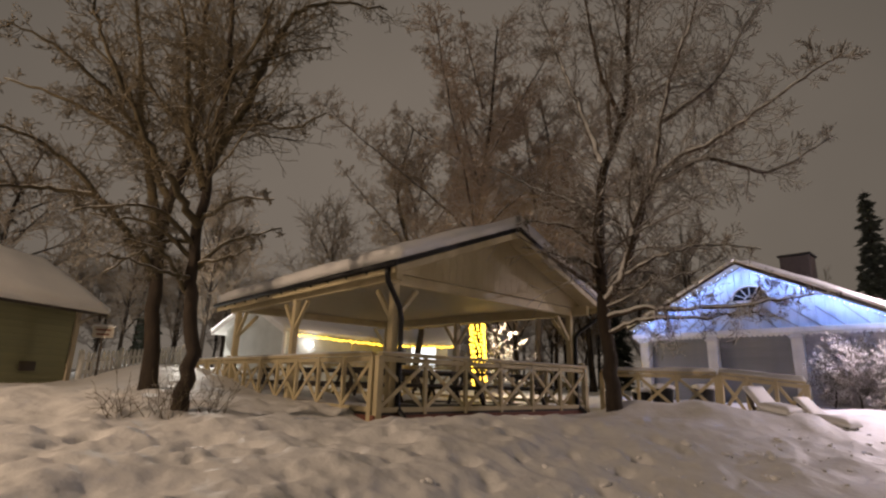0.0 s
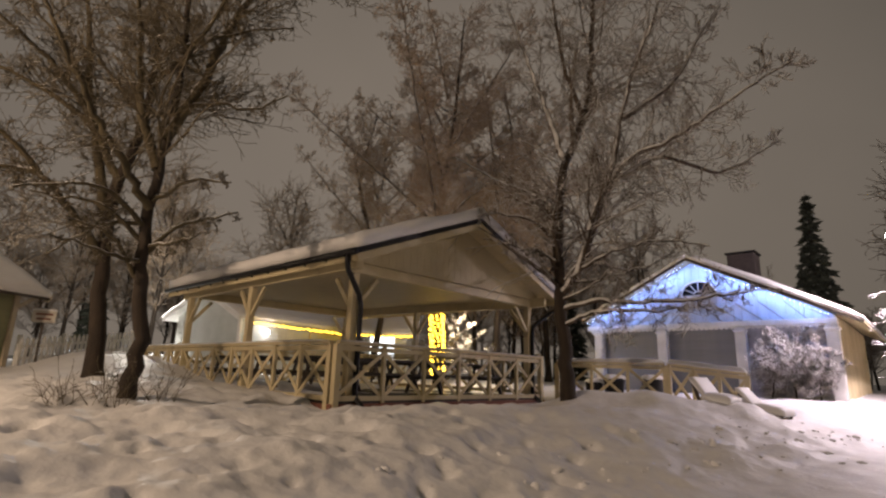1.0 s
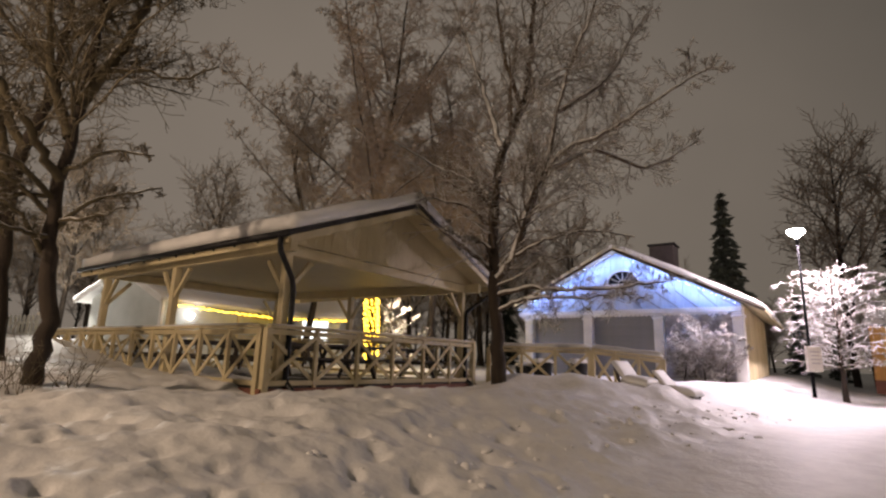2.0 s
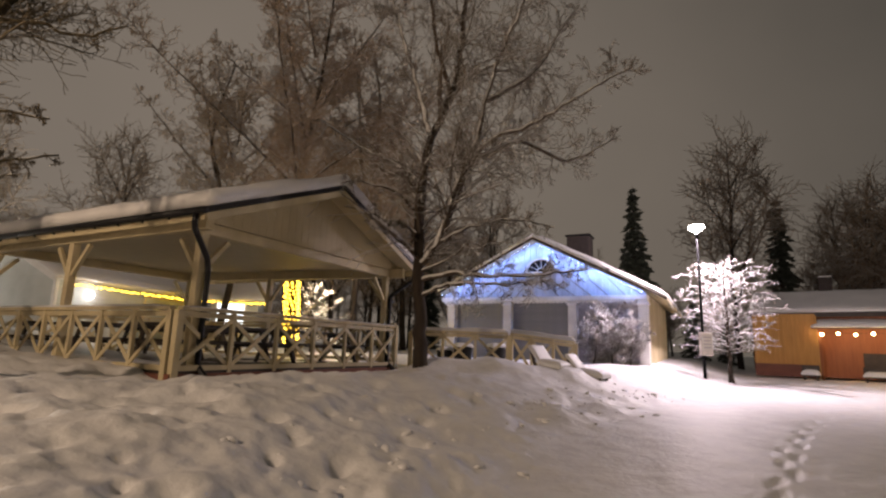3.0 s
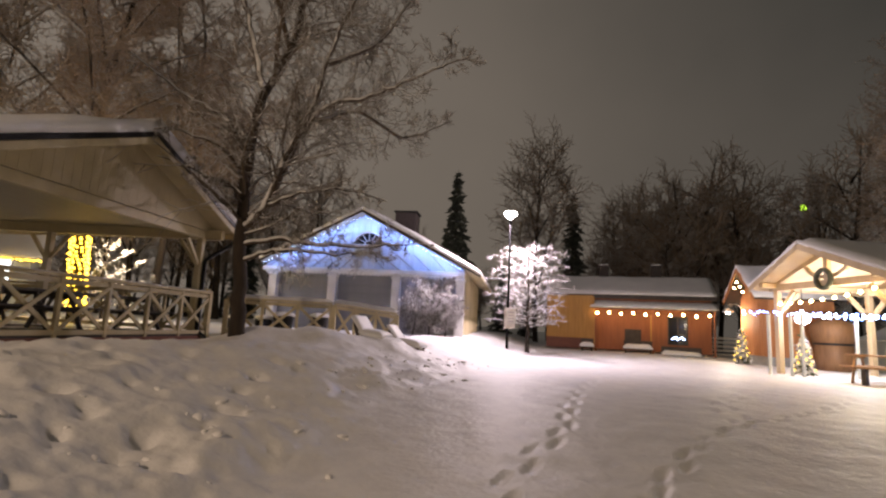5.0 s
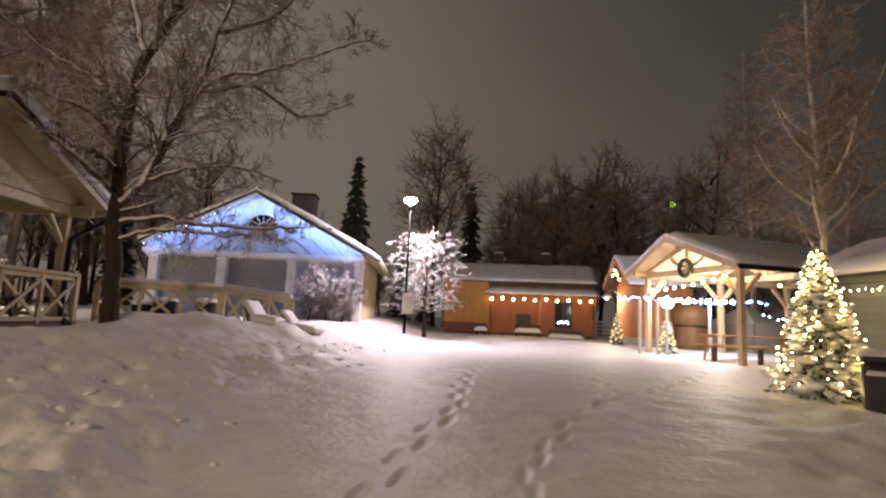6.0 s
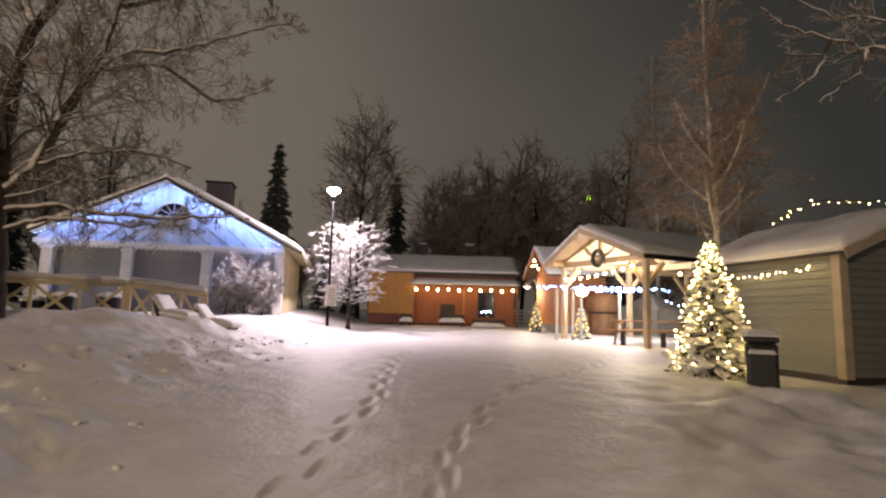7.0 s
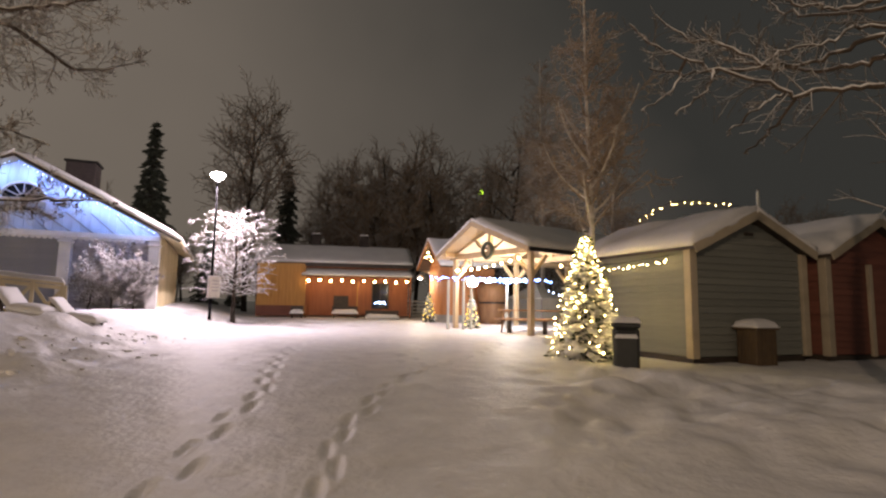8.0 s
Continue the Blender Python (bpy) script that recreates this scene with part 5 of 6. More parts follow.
# the tree beside the pavilion's front corner
limbed_tree("bare_tree", (3.72, 11.41, 0.9), [
    [(0.0, 0.0, -0.15), (-0.04, 0.05, 1.14), (-0.11, 0.11, 2.38), (-0.12, 0.16, 3.83), (0.0, 0.16, 5.37), (0.5, 0.03, 6.73), (0.73, 0.0, 8.03), (0.87, -0.01, 9.83), (1.07, -0.04, 11.74)],
    [(-0.08, 0.02, 2.49), (0.23, -0.2, 2.99), (0.5, -0.4, 4.08), (0.9, -0.65, 5.2), (1.12, -0.85, 6.63), (1.44, -1.07, 7.8), (1.87, -1.33, 8.96), (2.16, -1.55, 10.32)],
    [(0.39, -0.13, 3.24), (1.02, -0.65, 5.18), (2.07, -1.31, 5.81), (2.76, -1.85, 6.25), (3.5, -2.4, 6.76), (3.77, -2.81, 6.87)],
    [(-0.05, 0.02, 2.11), (0.51, -0.63, 2.23), (0.94, -1.23, 2.1), (1.67, -1.93, 2.13), (2.12, -2.54, 2.15), (2.52, -3.14, 2.16)],
    [(-0.06, 0.05, 1.74), (0.4, -0.55, 1.98), (1.25, -1.25, 1.97), (2.24, -1.99, 2.01)],
    [(-0.15, 0.05, 4.41), (-0.73, 0.76, 5.14), (-1.43, 1.52, 5.71), (-2.4, 2.36, 6.62)],
    [(0.0, 0.0, 5.73), (-0.32, 0.38, 7.28), (-0.74, 0.8, 9.01), (-1.16, 1.22, 10.93)],
    [(-0.16, 0.05, 3.66), (-0.83, -0.08, 4.08), (-1.62, -0.18, 4.2), (-2.28, -0.31, 4.03)],
    [(0.89, -0.5, 4.94), (2.2, -0.6, 5.66), (3.61, -0.5, 5.41), (5.15, -0.5, 6.32)],
    [(0.52, -0.1, 6.77), (-0.06, -0.33, 8.1), (-0.35, -0.59, 9.49), (-0.52, -0.88, 10.54)],
    [(1.12, -0.8, 6.45), (2.55, -0.6, 7.62), (3.43, -0.42, 9.1), (4.19, -0.32, 10.19)],
    [(0.23, -0.2, 2.99), (0.9, -0.9, 3.3), (1.6, -1.3, 3.45), (2.5, -1.6, 3.3)],
    [(-0.12, 0.1, 3.0), (-0.6, -0.3, 3.3), (-1.2, -0.6, 3.25)],
    [(-0.1, 0.1, 2.6), (-0.8, -0.4, 2.9), (-1.6, -0.8, 3.3)],
    [(-0.1, 0.1, 3.2), (-0.9, 0.2, 3.5), (-1.9, 0.3, 3.7)],
    [(0.0, 0.05, 2.7), (0.7, -0.5, 2.75), (1.6, -1.0, 3.0)],
    [(0.2, -0.2, 3.0), (0.9, 0.3, 3.2), (1.9, 0.6, 3.2)],
    [(-0.1, 0.1, 2.3), (0.3, -0.7, 2.5), (0.5, -1.5, 2.8)],
    [(-0.1, 0.1, 3.5), (-0.5, -0.7, 4.0), (-1.1, -1.3, 4.4)],
], 0.165, 11, "bare snow-dusted tree with wide-spreading limbs beside the pavilion", dict(BARE, least=0.0065), 7.5, start=0.22, limb_share=0.5)

# the leaning tree on the bank, and the thicker one behind it
limbed_tree("bare_tree", (-3.69, 7.66, 0.92), [
    [(-0.05, 0.0, -0.15), (0.06, 0.07, 0.7), (-0.04, 0.06, 1.6), (-0.14, 0.06, 2.47), (-0.12, 0.11, 3.41), (-0.06, 0.18, 4.32), (-0.08, 0.21, 5.39), (-0.13, 0.23, 6.51), (-0.27, 0.2, 8.04)],
    [(-0.12, 0.06, 2.8), (-0.33, -0.38, 3.31), (-0.56, -0.72, 3.78), (-0.79, -1.05, 4.31), (-1.03, -1.39, 4.97), (-1.19, -1.69, 5.63)],
    [(-0.1, 0.06, 2.2), (0.46, -0.12, 2.31), (0.87, -0.25, 2.43)],
    [(-0.08, 0.06, 2.01), (-0.33, -0.44, 2.0), (-0.77, -0.93, 2.12)],
    [(-0.1, 0.12, 3.94), (0.3, 0.32, 5.14), (0.47, 0.58, 6.33), (0.79, 0.91, 7.45), (1.42, 1.39, 8.06), (2.32, 2.0, 8.41)],
    [(-0.06, 0.18, 4.34), (0.58, -0.02, 4.56), (1.22, -0.01, 4.49), (1.74, -0.05, 4.76)],
    [(-0.12, 0.1, 3.45), (-0.55, 0.17, 4.51), (-0.95, 0.43, 6.06), (-1.52, 0.6, 7.87)],
    [(-0.08, 0.2, 5.26), (0.59, -0.27, 6.04), (0.98, -0.64, 6.83)],
    [(-0.08, 0.2, 5.6), (0.7, 0.5, 6.2), (1.5, 0.7, 6.5)],
    [(-0.1, 0.06, 2.3), (-0.7, -0.2, 2.75), (-1.5, -0.4, 2.85)],
    [(-0.1, 0.06, 2.1), (0.4, 0.1, 2.6), (1.1, 0.3, 2.9)],
    [(-0.1, 0.06, 2.6), (-0.8, 0.1, 2.5), (-1.6, 0.3, 2.1)],
    [(-0.05, 0.06, 1.7), (-0.4, -0.3, 2.3), (-0.9, -0.5, 2.45)],
    [(-0.12, 0.06, 2.9), (0.5, -0.2, 3.2), (1.2, -0.5, 3.1)],
    [(-0.1, 0.06, 2.5), (-0.5, -0.5, 2.9), (-1.3, -1.0, 2.7)],
], 0.115, 12, "leaning bare tree with dark bark on the snow bank", density=9.5, twig_mat=TWIG_DARK, start=0.42, limb_mat=LIMB_DARK, limb_share=0.78)
limbed_tree("bare_tree", (-5.46, 10.12, 1.28), [
    [(0.0, 0.0, -0.2), (-0.13, -0.02, 1.22), (-0.24, -0.03, 2.45), (-0.22, 0.03, 3.67), (-0.02, 0.18, 5.02), (-0.02, 0.23, 6.43), (-0.18, 0.19, 8.31), (-0.32, 0.17, 9.87)],
    [(-0.2, -0.03, 2.09), (-0.59, -0.59, 2.86), (-0.99, -1.08, 3.46), (-1.46, -1.6, 3.99), (-1.82, -2.07, 4.12), (-2.24, -2.57, 4.1)],
    [(-0.24, -0.02, 2.67), (-0.58, -0.03, 3.89), (-1.05, 0.0, 5.57), (-1.45, 0.07, 7.28), (-1.93, 0.1, 9.26)],
    [(-0.95, -1.0, 3.4), (-1.56, -1.41, 3.37), (-1.83, -2.12, 3.15), (-1.82, -2.69, 2.9)],
    [(-0.8, 0.0, 4.74), (-1.21, -1.03, 5.6), (-1.72, -1.68, 6.0), (-2.18, -2.31, 6.1)],
    [(-0.22, 0.03, 3.75), (-1.01, -0.2, 4.93), (-2.31, -0.56, 5.6), (-3.44, -0.83, 5.91)],
    [(-0.05, 0.2, 5.8), (0.7, 0.4, 7.2), (1.3, 0.5, 8.6)],
    [(-1.0, 0.0, 5.4), (-2.0, 0.2, 6.8), (-3.0, 0.3, 7.8)],
], 0.155, 13, "thick-trunked bare tree behind the leaning one", density=9.5, twig_mat=TWIG_DARK, start=0.38, limb_mat=LIMB_DARK, limb_share=0.70)
limbed_tree("bare_tree", (7.18, -3.39, 0.42), [
    [(0.02, 0.05, -0.2), (0.05, -0.02, 0.9), (0.07, -0.09, 2.6), (0.09, -0.16, 4.26), (0.13, -0.2, 6.2)],
    [(0.03, 0.21, 3.65), (0.03, 0.51, 3.67), (0.08, 1.01, 3.68), (0.07, 1.38, 3.84), (0.09, 2.07, 4.16), (0.04, 2.53, 4.42), (-0.05, 2.82, 4.61), (-0.15, 3.06, 4.82)],
    [(0.02, 0.19, 4.0), (0.29, 0.52, 4.02), (0.59, 1.07, 4.23), (0.81, 1.47, 4.48), (1.0, 1.72, 4.84), (1.17, 1.99, 5.28)],
    [(0.02, 0.18, 4.28), (0.12, 0.57, 4.2), (0.2, 0.96, 4.12), (0.26, 1.36, 4.16), (0.35, 2.03, 4.21), (0.36, 2.41, 4.27), (0.34, 2.81, 4.38)],
    [(0.01, 0.16, 4.37), (-0.04, 0.49, 4.41), (-0.12, 0.76, 4.22), (-0.14, 1.25, 4.18), (-0.22, 1.6, 3.95)],
    [(0.15, 1.2, 3.74), (0.09, 1.52, 3.52), (0.04, 1.88, 3.26)],
    [(0.14, 1.07, 3.68), (0.33, 1.34, 3.32), (0.5, 1.63, 3.06)],
    [(0.06, 2.03, 4.11), (-0.02, 2.14, 3.8), (-0.08, 2.52, 3.51)],
    [(0.0, 2.35, 4.29), (-0.03, 2.55, 3.88), (-0.05, 2.94, 3.61)],
    [(0.23, 1.33, 4.14), (0.47, 1.81, 4.62), (0.67, 2.27, 4.91), (0.83, 2.66, 5.43)],
    [(0.0, 0.15, 4.76), (0.07, 0.56, 4.72), (0.09, 0.91, 4.83), (0.09, 1.24, 5.0), (0.08, 1.57, 5.35)],
    [(0.0, 0.14, 4.61), (0.51, 0.62, 4.88), (0.94, 0.93, 5.24), (1.31, 1.12, 5.73)],
], 0.15, 14, "bare tree with snow lying along its long low boughs", dict(BARE, least=0.0042, wander=0.12, levels=2), 8.0, 0.26, limb_share=0.30)


def bare_tree_limbs(rng, h, spread, n, lean=0.0, fork=0.3, steep=0.75):
    limbs = [[(0, 0, -0.2), (rng.normal(0, 0.02) * h, rng.normal(0, 0.02) * h, h * 0.35), (lean + rng.normal(0, 0.03) * h, rng.normal(0, 0.03) * h, h * 0.7), (lean * 1.5, 0, h)]]
    for k in range(n):
        a = 2.4 * k + rng.uniform(-0.4, 0.4)
        z = h * (fork + (0.85 - fork) * k / n)
        L = spread * (1.0 - 0.6 * k / n) * rng.uniform(0.8, 1.15)
        c, s = math.cos(a), math.sin(a)
        limbs.append([(0, 0, z), (c * L * 0.35, s * L * 0.35, z + L * steep * 0.55), (c * L * 0.72, s * L * 0.72, z + L * steep * 1.05), (c * L, s * L, z + L * steep * 1.5)])
    return limbs


rng_b = np.random.default_rng(5)
MID = dict(BARE, levels=3, least=0.008, forks=(7, 6, 4))
# tall trees behind the pavilion
WOUND = bare_tree_limbs(rng_b, 15.0, 6.4, 18, 0.4, 0.24, 0.55)
limbed_tree("tall_tree", (1.45, 19.0, gz(1.45, 19.0)), WOUND, 0.165, 21, "tall bare tree, its lower boughs lit warm from below", MID, 9.0, 0.24, HAZE_TWIG, limb_share=0.3)
limbed_tree("tall_tree", (-1.2, 23.5, gz(-1.2, 23.5)), bare_tree_limbs(rng_b, 12.5, 4.4, 14, -0.3, 0.3, 0.8), 0.17, 22, "tall bare tree behind the kiosk", MID, 6.5, 0.22, HAZE_TWIG, limb_share=0.3)
limbed_tree("tall_tree", (4.2, 22.5, gz(4.2, 22.5)), bare_tree_limbs(rng_b, 14.0, 4.4, 14, 0.2, 0.3, 0.9), 0.18, 23, "tall bare tree between the pavilion and the hall", MID, 8.0, 0.22, HAZE_TWIG, limb_share=0.3)
limbed_tree("tall_tree", (7.6, 26.5, gz(7.6, 26.5)), bare_tree_limbs(rng_b, 10.5, 4.0, 12, 0.2, 0.3, 0.7), 0.18, 24, "bare tree behind the pale blue hall", MID, 6.0, 0.22, HAZE_TWIG, limb_share=0.3)

# snow-laden small tree lit by the street lamp, bushes
LADEN = dict(wander=0.22, lift=-0.03, least=0.0125, levels=3, forks=(9, 7, 5), angle=(0.5, 1.1), ratio=(0.45, 0.7))
p_s = (15.4, 13.45)
dome, rng_d = [[(0, 0, -0.2), (0.03, 0.02, 1.4), (-0.04, 0.0, 2.9), (0.0, 0.03, 4.0)]], np.random.default_rng(8)
for k in range(46):
    a, z = 2.4 * k + rng_d.uniform(-0.3, 0.3), 0.95 + 2.75 * k / 46
    L = 2.0 * math.sqrt(max(0.08, 1 - ((z - 1.95) / 1.98) ** 2)) * rng_d.uniform(0.72, 1.08)
    rise = 0.08 + 0.30 * k / 46
    dome.append([(0, 0, z), (math.cos(a) * L * 0.4, math.sin(a) * L * 0.4, z + L * rise), (math.cos(a + 0.15) * L * 0.75, math.sin(a + 0.15) * L * 0.75, z + L * rise * 1.3), (math.cos(a + 0.1) * L, math.sin(a + 0.1) * L, z + L * rise * 1.1)])
limbed_tree("snowy_tree", (*p_s, gz(*p_s)), dome, 0.085, 31, "small tree heavily laden with snow beside the lamp", dict(LADEN, least=0.0085, levels=2, forks=(5, 4), wander=0.28), 5.5, 0.30, FROST_TWIG, 0.3, limb_share=0.28, limb_mat=FROST_TWIG)
p_s = (2.3, 20.6)
limbed_tree("snowy_bush", (*p_s, gz(*p_s)), bare_tree_limbs(np.random.default_rng(9), 2.6, 1.4, 10, 0.0, 0.1, 0.5), 0.05, 32, "snow-laden bush glowing in the light behind the pavilion", LADEN, 3.2, 0.34, FROST_TWIG, 0.05, limb_share=0.3)
for p_h, hb, sb in (((12.35, 15.75), 2.05, 10), ((12.75, 15.2), 1.5, 12), ((11.85, 16.15), 1.3, 13)):
    limbed_tree("frosted_bush", (*p_h, gz(*p_h)), bare_tree_limbs(np.random.default_rng(sb), hb, 0.55 * hb, 20, 0.0, 0.02, 0.75), 0.018, 23 + sb, "frosted white bush against the hall's end bay", dict(LADEN, lift=0.04, least=0.008, forks=(8, 6, 5)), 8.0, 0.42, FROST_TWIG, 0.05, limb_share=0.5, limb_mat=FROST_TWIG)


def shrub(x, y, n, high, seed):
    rng = np.random.default_rng(seed)
    sw = Sweep()
    for k in range(n):
        a, tilt = rng.uniform(0, 6.28), rng.uniform(0.15, 0.95)
        way = (math.cos(a) * math.sin(tilt), math.sin(a) * math.sin(tilt), math.cos(tilt))
        sprout(rng, sw, (rng.normal(0, 0.12), rng.normal(0, 0.12), -0.05), way, high * rng.uniform(0.5, 1.1), 0.006, 2, dict(BARE, least=0.003, wander=0.2, forks=(4, 3, 3)))
    t = thing("shrub", pose(x, y, gz(x, y)), "dry twiggy shrub poking out of the snow", "shrub")
    ob = new("stem", sw.mesh("stem", TWIG_DARK))
    ob.parent = t
    tagged(ob, kind="stuff")
    return t


shrub(-3.75, 7.3, 20, 0.7, 3)
shrub(-3.3, 7.75, 18, 0.6, 4)
shrub(-4.25, 7.2, 18, 0.55, 5)

# trunk wound with yellow lights
wrapped = thing("light_chain", pose(1.45, 19.0, gz(1.45, 19.0)), "yellow light chain wound round a tree trunk", "string lights")
rng_w = random.Random(2)
stem = smooth_line(WOUND[0], 5)
heights = [0.35 + a * 0.0105 for a in range(295)]
coil = [(float(np.interp(z, stem[:, 2], stem[:, 0])) + 0.25 * math.cos(k * 0.62), float(np.interp(z, stem[:, 2], stem[:, 1])) + 0.25 * math.sin(k * 0.62), z) for k, z in enumerate(heights)]
part("cable", tube(coil[::2], 0.010, 4), BLACK, wrapped)
for p in coil:
    shared("bulb", bulb_mesh(YELLOW_BULB, 0.040), wrapped, Matrix.Translation((p[0] + rng_w.uniform(-0.03, 0.03), p[1] + rng_w.uniform(-0.03, 0.03), p[2] + rng_w.uniform(-0.05, 0.05))))

# ---- conifers ----


def conifer_mesh(h, width, seed, mat, tiers, needles, drop=0.25, size=1.0):
    """Whorls of drooping boughs, each a spray of narrow needle blades."""
    rng = np.random.default_rng(seed)
    v, f = [], []
    for k in range(tiers):
        u = (k + rng.uniform(-0.3, 0.3)) / tiers
        z0, L = h * (0.04 + 0.95 * u), width * (1 - u) ** 0.85 * rng.uniform(0.75, 1.12) + 0.05
        for q in range(max(4, int(8 - 3 * u))):
            a = q * 6.283 / max(4, int(8 - 3 * u)) + k * 0.9 + rng.uniform(-0.3, 0.3)
            out = np.array([math.cos(a), math.sin(a), 0])
            side = np.array([-out[1], out[0], 0])
            ll = L * rng.uniform(0.7, 1.1)
            for n in range(max(3, int(needles * ll / width + 3))):
                s = rng.uniform(0.12, 1.0) * ll
                c = out * s + np.array([0, 0, z0 - drop * s * s / max(L, 0.2) + 0.06 * rng.normal()]) + side * rng.normal(0, 0.10 * ll * (1.1 - s / ll) + 0.02)
                w = size * rng.uniform(0.5, 1.1)
                d = out * 0.75 + side * rng.normal(0, 0.6) + np.array([0, 0, rng.uniform(-0.55, 0.15)])
                d /= np.linalg.norm(d)
                e = np.cross(d, rng.normal(0, 1, 3) + np.array([0, 0, 1.2]))
                e /= np.linalg.norm(e) + 1e-9
                up = np.cross(e, d) * 0.14 * w
                b = len(v)
                v += [c - d * w * 0.5, c + e * w * 0.13 - up, c + d * w * 0.5, c - e * w * 0.13 - up, c + up]
                f += [(b, b + 1, b + 4), (b + 1, b + 2, b + 4), (b + 2, b + 3, b + 4), (b + 3, b, b + 4)]
    me = bpy.data.meshes.new("needles")
    me.from_pydata([tuple(p) for p in v], [], f)
    me.materials.append(mat)
    return me


def conifer(name, at, h, width, seed, mat, label, tiers, needles, drop=0.25, size=0.5):
    t = thing(name, pose(*at), label, "tree")
    part("trunk", tube([(0, 0, -0.2), (0, 0, h * 0.5), (0, 0, h)], [0.022 * h, 0.012 * h, 0.004], 8), BARK, t)
    ob = new("needles", conifer_mesh(h, width, seed, mat, tiers, needles, drop, size))
    ob.parent = t
    tagged(ob, kind="stuff")
    return t


def polar(yaw, d):
    a = radians(yaw)
    return -math.sin(a) * d, math.cos(a) * d


x_t, y_t = polar(-87.0, 10.5)
xmas = conifer("christmas_tree", (x_t, y_t, gz(x_t, y_t)), 2.5, 0.74, 7, NEEDLE_SNOW, "snowy spruce hung with many warm Christmas lights", 26, 34, 0.25, 0.20)
rng_x = random.Random(4)
bm_c = bmesh.new()
for k in range(150):
    u = ((k + rng_x.random()) / 150) ** 1.25
    r = 0.74 * (1 - u) ** 0.85 * rng_x.uniform(0.6, 1.0) + 0.02
    a = k * 2.399 + rng_x.uniform(-0.4, 0.4)
    s = rng_x.uniform(0.05, 0.13) * (1.15 - 0.7 * u)
    bmesh.ops.create_icosphere(bm_c, subdivisions=2, radius=1.0, matrix=Matrix.Translation((r * math.cos(a), r * math.sin(a), 0.16 + 2.1 * u)) @ Matrix.Rotation(a, 4, "Z") @ Matrix.Diagonal((s * 1.25, s, s * 0.55, 1)))
for v in bm_c.verts:
    v.co += Vector((noise.noise(v.co * 9), noise.noise(v.co * 9 + Vector((5, 0, 0))), noise.noise(v.co * 9 + Vector((0, 7, 0))))) * 0.03
tagged(part("snow_clumps", bm_c, ROOF_SNOW, xmas, "clumps of snow on the boughs", True), kind="stuff")
for k in range(170):
    u = (k + rng_x.random()) / 170
    r = 0.76 * (1 - u) ** 0.85 * rng_x.uniform(0.75, 1.08) + 0.05
    a = k * 2.399 + rng_x.uniform(-0.3, 0.3)
    shared("bulb", bulb_mesh(GOLD_BULB, 0.009 if k % 4 else 0.017), xmas, Matrix.Translation((r * math.cos(a), r * math.sin(a), 0.12 + 2.28 * u)))
for n, (yaw, d, h) in enumerate(((-74.2, 19.6, 1.15), (-69.4, 23.6, 1.3))):
    xx, yy = polar(yaw, d)
    tr = conifer("small_christmas_tree", (xx, yy, gz(xx, yy)), h, 0.26, 40 + n, NEEDLE_SNOW, "small spruce wrapped in yellow lights", 16, 16, 0.25, 0.24)
    for k in range(34):
        u = (k + rng_x.random()) / 34
        r = 0.27 * (1 - u) ** 0.85 + 0.03
        a = k * 2.399
        shared("bulb", bulb_mesh(YELLOW_BULB, 0.024), tr, Matrix.Translation((r * math.cos(a), r * math.sin(a), 0.1 + (h - 0.15) * u)))

x_t, y_t = polar(-40.7, 40.0)
conifer("spruce", (x_t, y_t, gz(x_t, y_t)), 12.7, 2.1, 51, NEEDLE, "tall dark spruce behind the hall", 34, 40, 0.35, 0.75)
x_t, y_t = polar(-53.6, 52.0)
conifer("spruce", (x_t, y_t, gz(x_t, y_t)), 14.6, 2.6, 52, NEEDLE, "dark spruce at the wood's edge", 30, 36, 0.35, 0.95)

# ---- birches behind the shelter ----


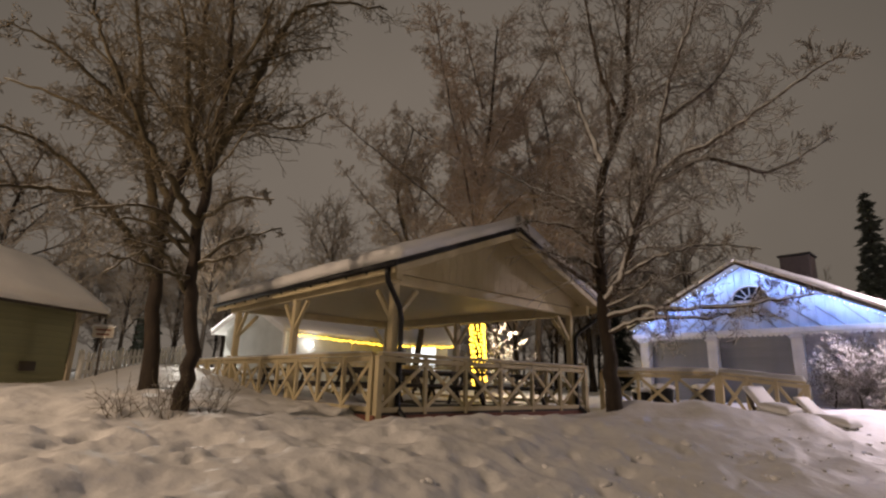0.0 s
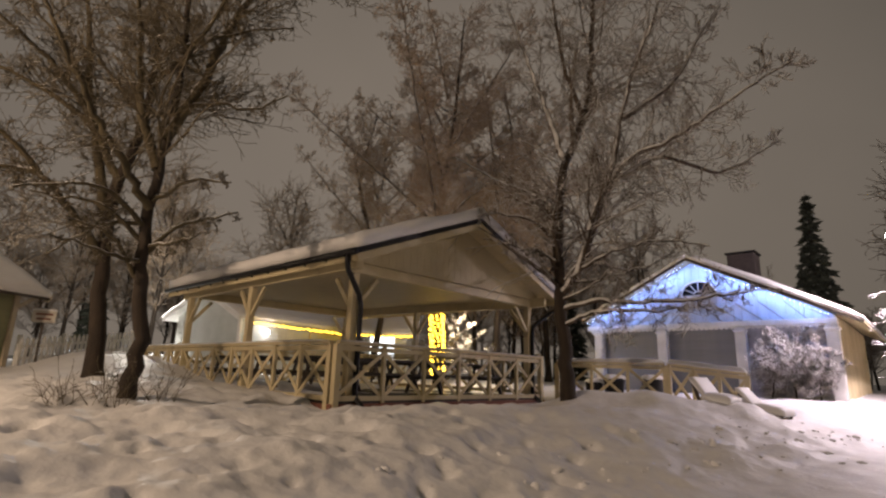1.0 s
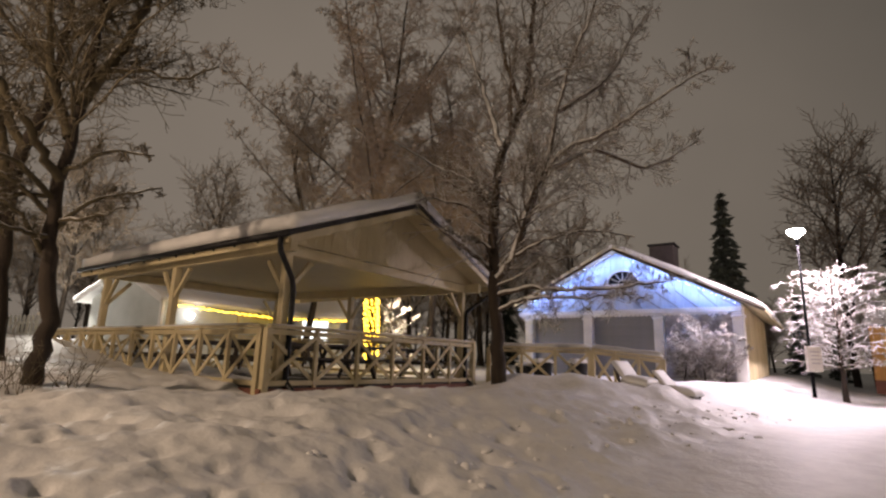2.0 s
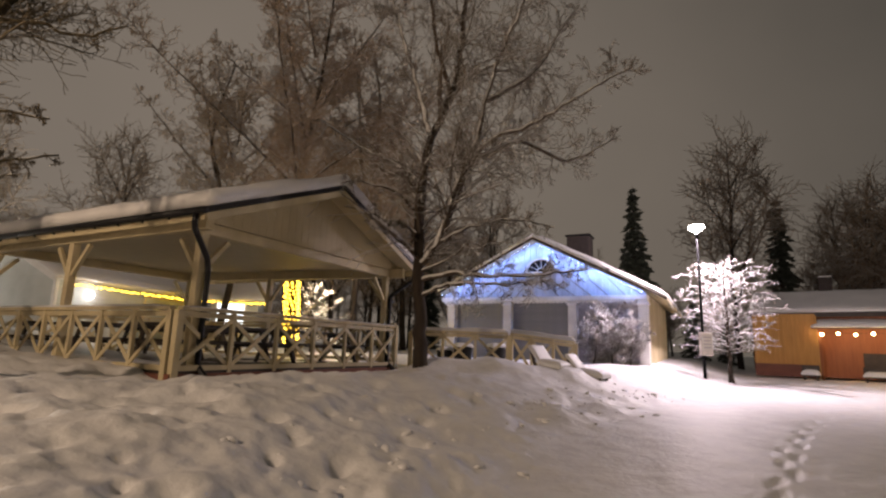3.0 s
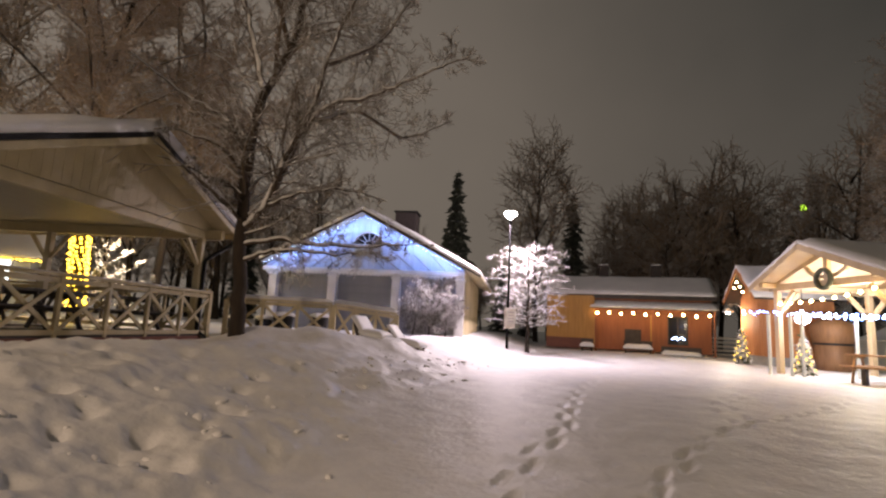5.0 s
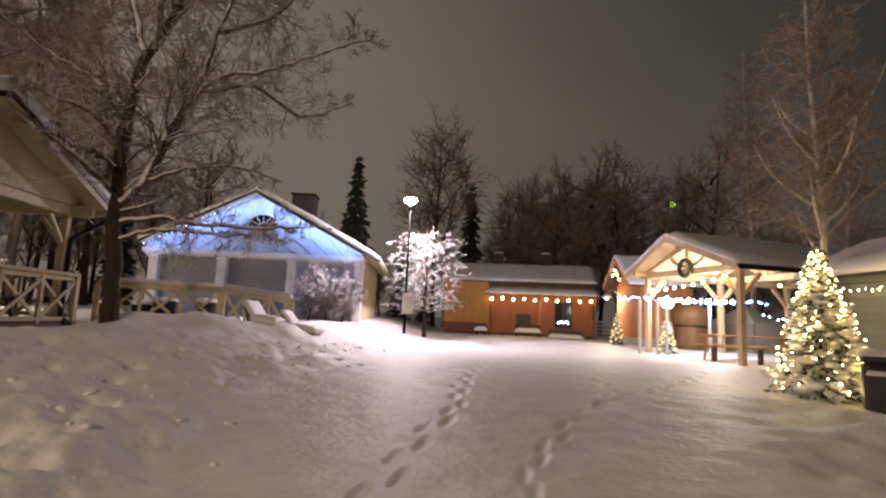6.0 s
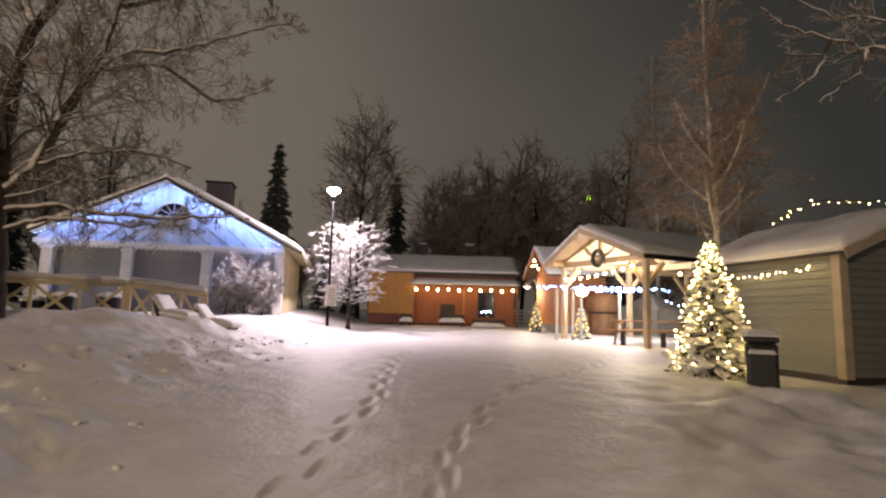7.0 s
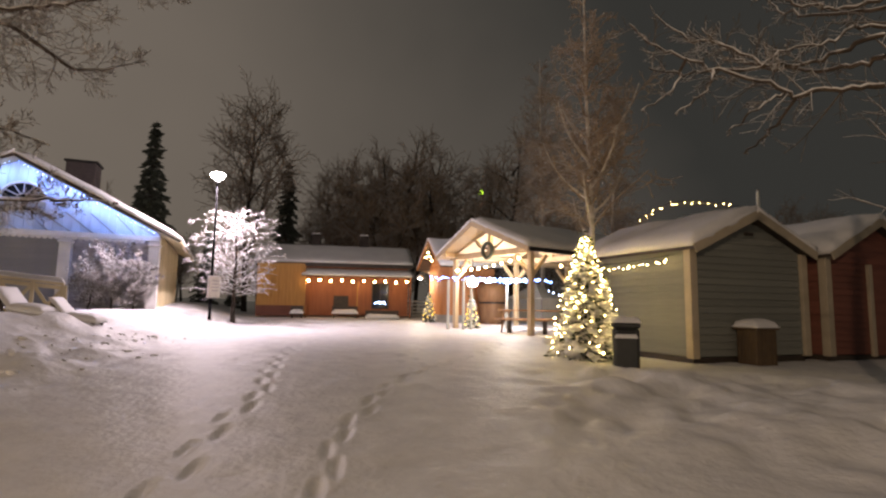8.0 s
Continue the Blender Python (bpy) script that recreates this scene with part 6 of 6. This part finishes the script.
def birch(yaw, d, h, seed, label, r0, boughs=0):
    xx, yy = polar(yaw, d)
    rng = np.random.default_rng(seed)
    t = thing("birch", pose(xx, yy, gz(xx, yy)), label, "tree")
    wood, tw = Sweep(), Sweep()
    p = smooth_line([(0, 0, -0.2), (rng.normal(0, 0.1), rng.normal(0, 0.1), h * 0.3), (rng.normal(0, 0.2), 0, h * 0.65), (rng.normal(0, 0.3), 0, h)], 6)
    wood.limb(p, r0 * np.linspace(1, 0.12, len(p)), 9)
    for k in range(int(h * 7)):
        u = rng.uniform(0.36, 1.0)
        i = min(int(u * (len(p) - 1)), len(p) - 2)
        a = rng.uniform(0, 6.283)
        sprout(rng, tw, p[i], (math.cos(a) * 0.75, math.sin(a) * 0.75, 0.85), (1.25 - u) * h * rng.uniform(0.12, 0.24), 0.03 * (1.2 - u) + 0.006, 1, dict(BARE, least=0.009, levels=3, lift=-0.03, forks=(6, 5, 4)))
    for k in range(boughs):
        a, z = 2.4 * k + 0.6, h * (0.27 + 0.30 * k / boughs)
        L = h * 0.125 * rng.uniform(0.8, 1.2)
        c0 = np.array([np.interp(z, p[:, 2], p[:, 0]), np.interp(z, p[:, 2], p[:, 1]), z])
        out = np.array([math.cos(a), math.sin(a), 0.0])
        q = smooth_line([c0, c0 + out * L * 0.38 + (0, 0, L * 0.30), c0 + out * L * 0.68 + (0, 0, L * 0.72), c0 + out * L * 0.85 + (0, 0, L * 1.15)], 4)
        limb = Sweep()
        limb.limb(q, r0 * 0.5 * np.linspace(1, 0.2, len(q)), 6)
        new("limb", limb.mesh("limb", BIRCH)).parent = t
        for m in range(9):
            v = q[rng.integers(2, len(q))]
            sprout(rng, tw, v, out * 0.7 + rng.normal(0, 0.5, 3) + (0, 0, 0.5), L * rng.uniform(0.25, 0.5), 0.012, 1, dict(BARE, least=0.006, levels=3, lift=-0.02, forks=(5, 4, 3)))
    ob = new("trunk", wood.mesh("trunk", BIRCH))
    ob.parent = t
    ob = new("crown", tw.mesh("crown", HAZE_TWIG))
    ob.parent = t
    tagged(ob, "fine drooping twigs", kind="stuff")
    return t


birch(-87.1, 12.6, 9.6, 61, "slender birch rising behind the Christmas tree", 0.088, 9)
birch(-81.6, 30.0, 15.5, 62, "tall pale birch behind the shelter", 0.16)
birch(-89.5, 28.0, 12.5, 63, "bare birch behind the sheds", 0.13)

# ---- the wood all round ----


def wood_tree(seed, h, spread, n, kind):
    rng = np.random.default_rng(seed)
    t = thing("woodland_tree", pose(0, 0, 0), "bare dark woodland tree at the edge of the park", "tree", "background wood")
    wood, tw = Sweep(), Sweep()
    for m, pts in enumerate(bare_tree_limbs(rng, h, spread, n, rng.normal(0, 0.4), 0.22, kind)):
        p = smooth_line(pts, 3)
        L = np.linalg.norm(np.diff(p, axis=0), axis=1).sum()
        base = 0.2 if m == 0 else 0.07
        wood.limb(p, base * np.linspace(1, 0.15, len(p)), 6 if m == 0 else 5)
        for k in range(int(L * (4.0 if m else 3.0))):
            u = rng.uniform(0.2, 1.0)
            i = min(int(u * (len(p) - 1)), len(p) - 2)
            along = p[i + 1] - p[i]
            along /= np.linalg.norm(along)
            side = np.cross(along, rng.normal(0, 1, 3))
            side /= np.linalg.norm(side)
            sprout(rng, tw, p[i] + (p[i + 1] - p[i]) * rng.random(), along * 0.7 + side * 0.8, rng.uniform(0.8, 2.2) * h / 13, 0.03, 1, dict(BARE, least=0.015, levels=2, forks=(9, 8), wander=0.18))
    ob = new("trunk", wood.mesh("trunk", BARK))
    ob.parent = t
    ob = new("crown", tw.mesh("crown", HAZE_TWIG))
    ob.parent = t
    tagged(ob, kind="stuff")
    return t


KINDS = [wood_tree(101, 12, 4.2, 13, 0.6), wood_tree(102, 14, 3.4, 12, 1.0), wood_tree(103, 11, 4.6, 14, 0.45), wood_tree(104, 13, 2.8, 12, 1.2)]
conifer_kind = conifer("woodland_spruce", (0, 0, 0), 12.0, 2.3, 77, NEEDLE, "dark woodland spruce at the edge of the park", 26, 22, 0.35, 1.0)
tagged(conifer_kind, group="background wood")
rng_f = random.Random(21)


def plant(kind, yaw, d, scale):
    xx, yy = polar(yaw, d)
    m = pose(xx, yy, gz(xx, yy) - 0.1, 0, 0, rng_f.uniform(0, 360)) @ Matrix.Scale(scale, 4)
    if not used[kind]:
        used[kind] = True
        kind.matrix_basis = m
    else:
        copy_thing(kind, m)


used = {k: False for k in KINDS + [conifer_kind]}
# single trees that stand out on the skyline: yaw, distance, kind, size
for yaw, d, k, s in ((12.6, 38, 3, 0.98), (8.2, 42, 0, 0.62), (-49.8, 46, 3, 1.38), (-63.0, 46, 0, 1.45), (-64.6, 48, 2, 1.35), (-60.0, 50, 3, 1.1), (-66.6, 50, 2, 1.15), (-72.0, 50, 0, 1.1), (-58.0, 54, 3, 1.1), (-76.2, 52, 3, 1.1), (-70.0, 52, 2, 1.1), (-35.0, 46, 2, 0.6), (-8.5, 27, 1, 0.72), (-12.2, 29, 3, 0.7), (-15.0, 31, 1, 0.6), (-6.0, 31, 3, 0.7)):
    plant(KINDS[k], yaw, d, s)
yaw = 62.0
while yaw > -135:
    left = yaw > -15
    d = rng_f.uniform(30, 44) if left else rng_f.uniform(46, 60)
    s = rng_f.uniform(0.6, 0.85) if left else rng_f.uniform(0.85, 1.15)
    if -44 < yaw < -30:
        s *= 0.55
    if yaw < -86:
        s *= 0.62
    if -59 < yaw < -44:
        s *= 0.62
    if -4 < yaw < 17:
        s *= 0.6
    plant(conifer_kind if rng_f.random() < (0.12 if left else 0.25) else rng_f.choice(KINDS), yaw, d, s)
    yaw -= rng_f.uniform(1.7, 3.2)
yaw = 60.0
while yaw > -130:
    plant(rng_f.choice(KINDS), yaw, rng_f.uniform(62, 85), rng_f.uniform(0.75, 1.05) * (0.6 if -44 < yaw < -30 or -59 < yaw < -44 or yaw < -86 or -4 < yaw < 17 else 1))
    yaw -= rng_f.uniform(2.2, 3.6)

# far green signal light above the wood
x_t, y_t = polar(-74.8, 62.0)
mast = thing("signal_mast", pose(x_t, y_t, gz(x_t, y_t)), "far mast with a small green light", "mast")
part("pole", tube([(0, 0, -0.2), (0, 0, 14.2)], 0.06, 6), STEEL, mast)
part("lamp", lathe([(0.05, 14.2), (0.26, 14.3), (0.26, 14.7), (0.05, 14.8)], 10), GREEN_GLOW, mast, "glowing green lamp")
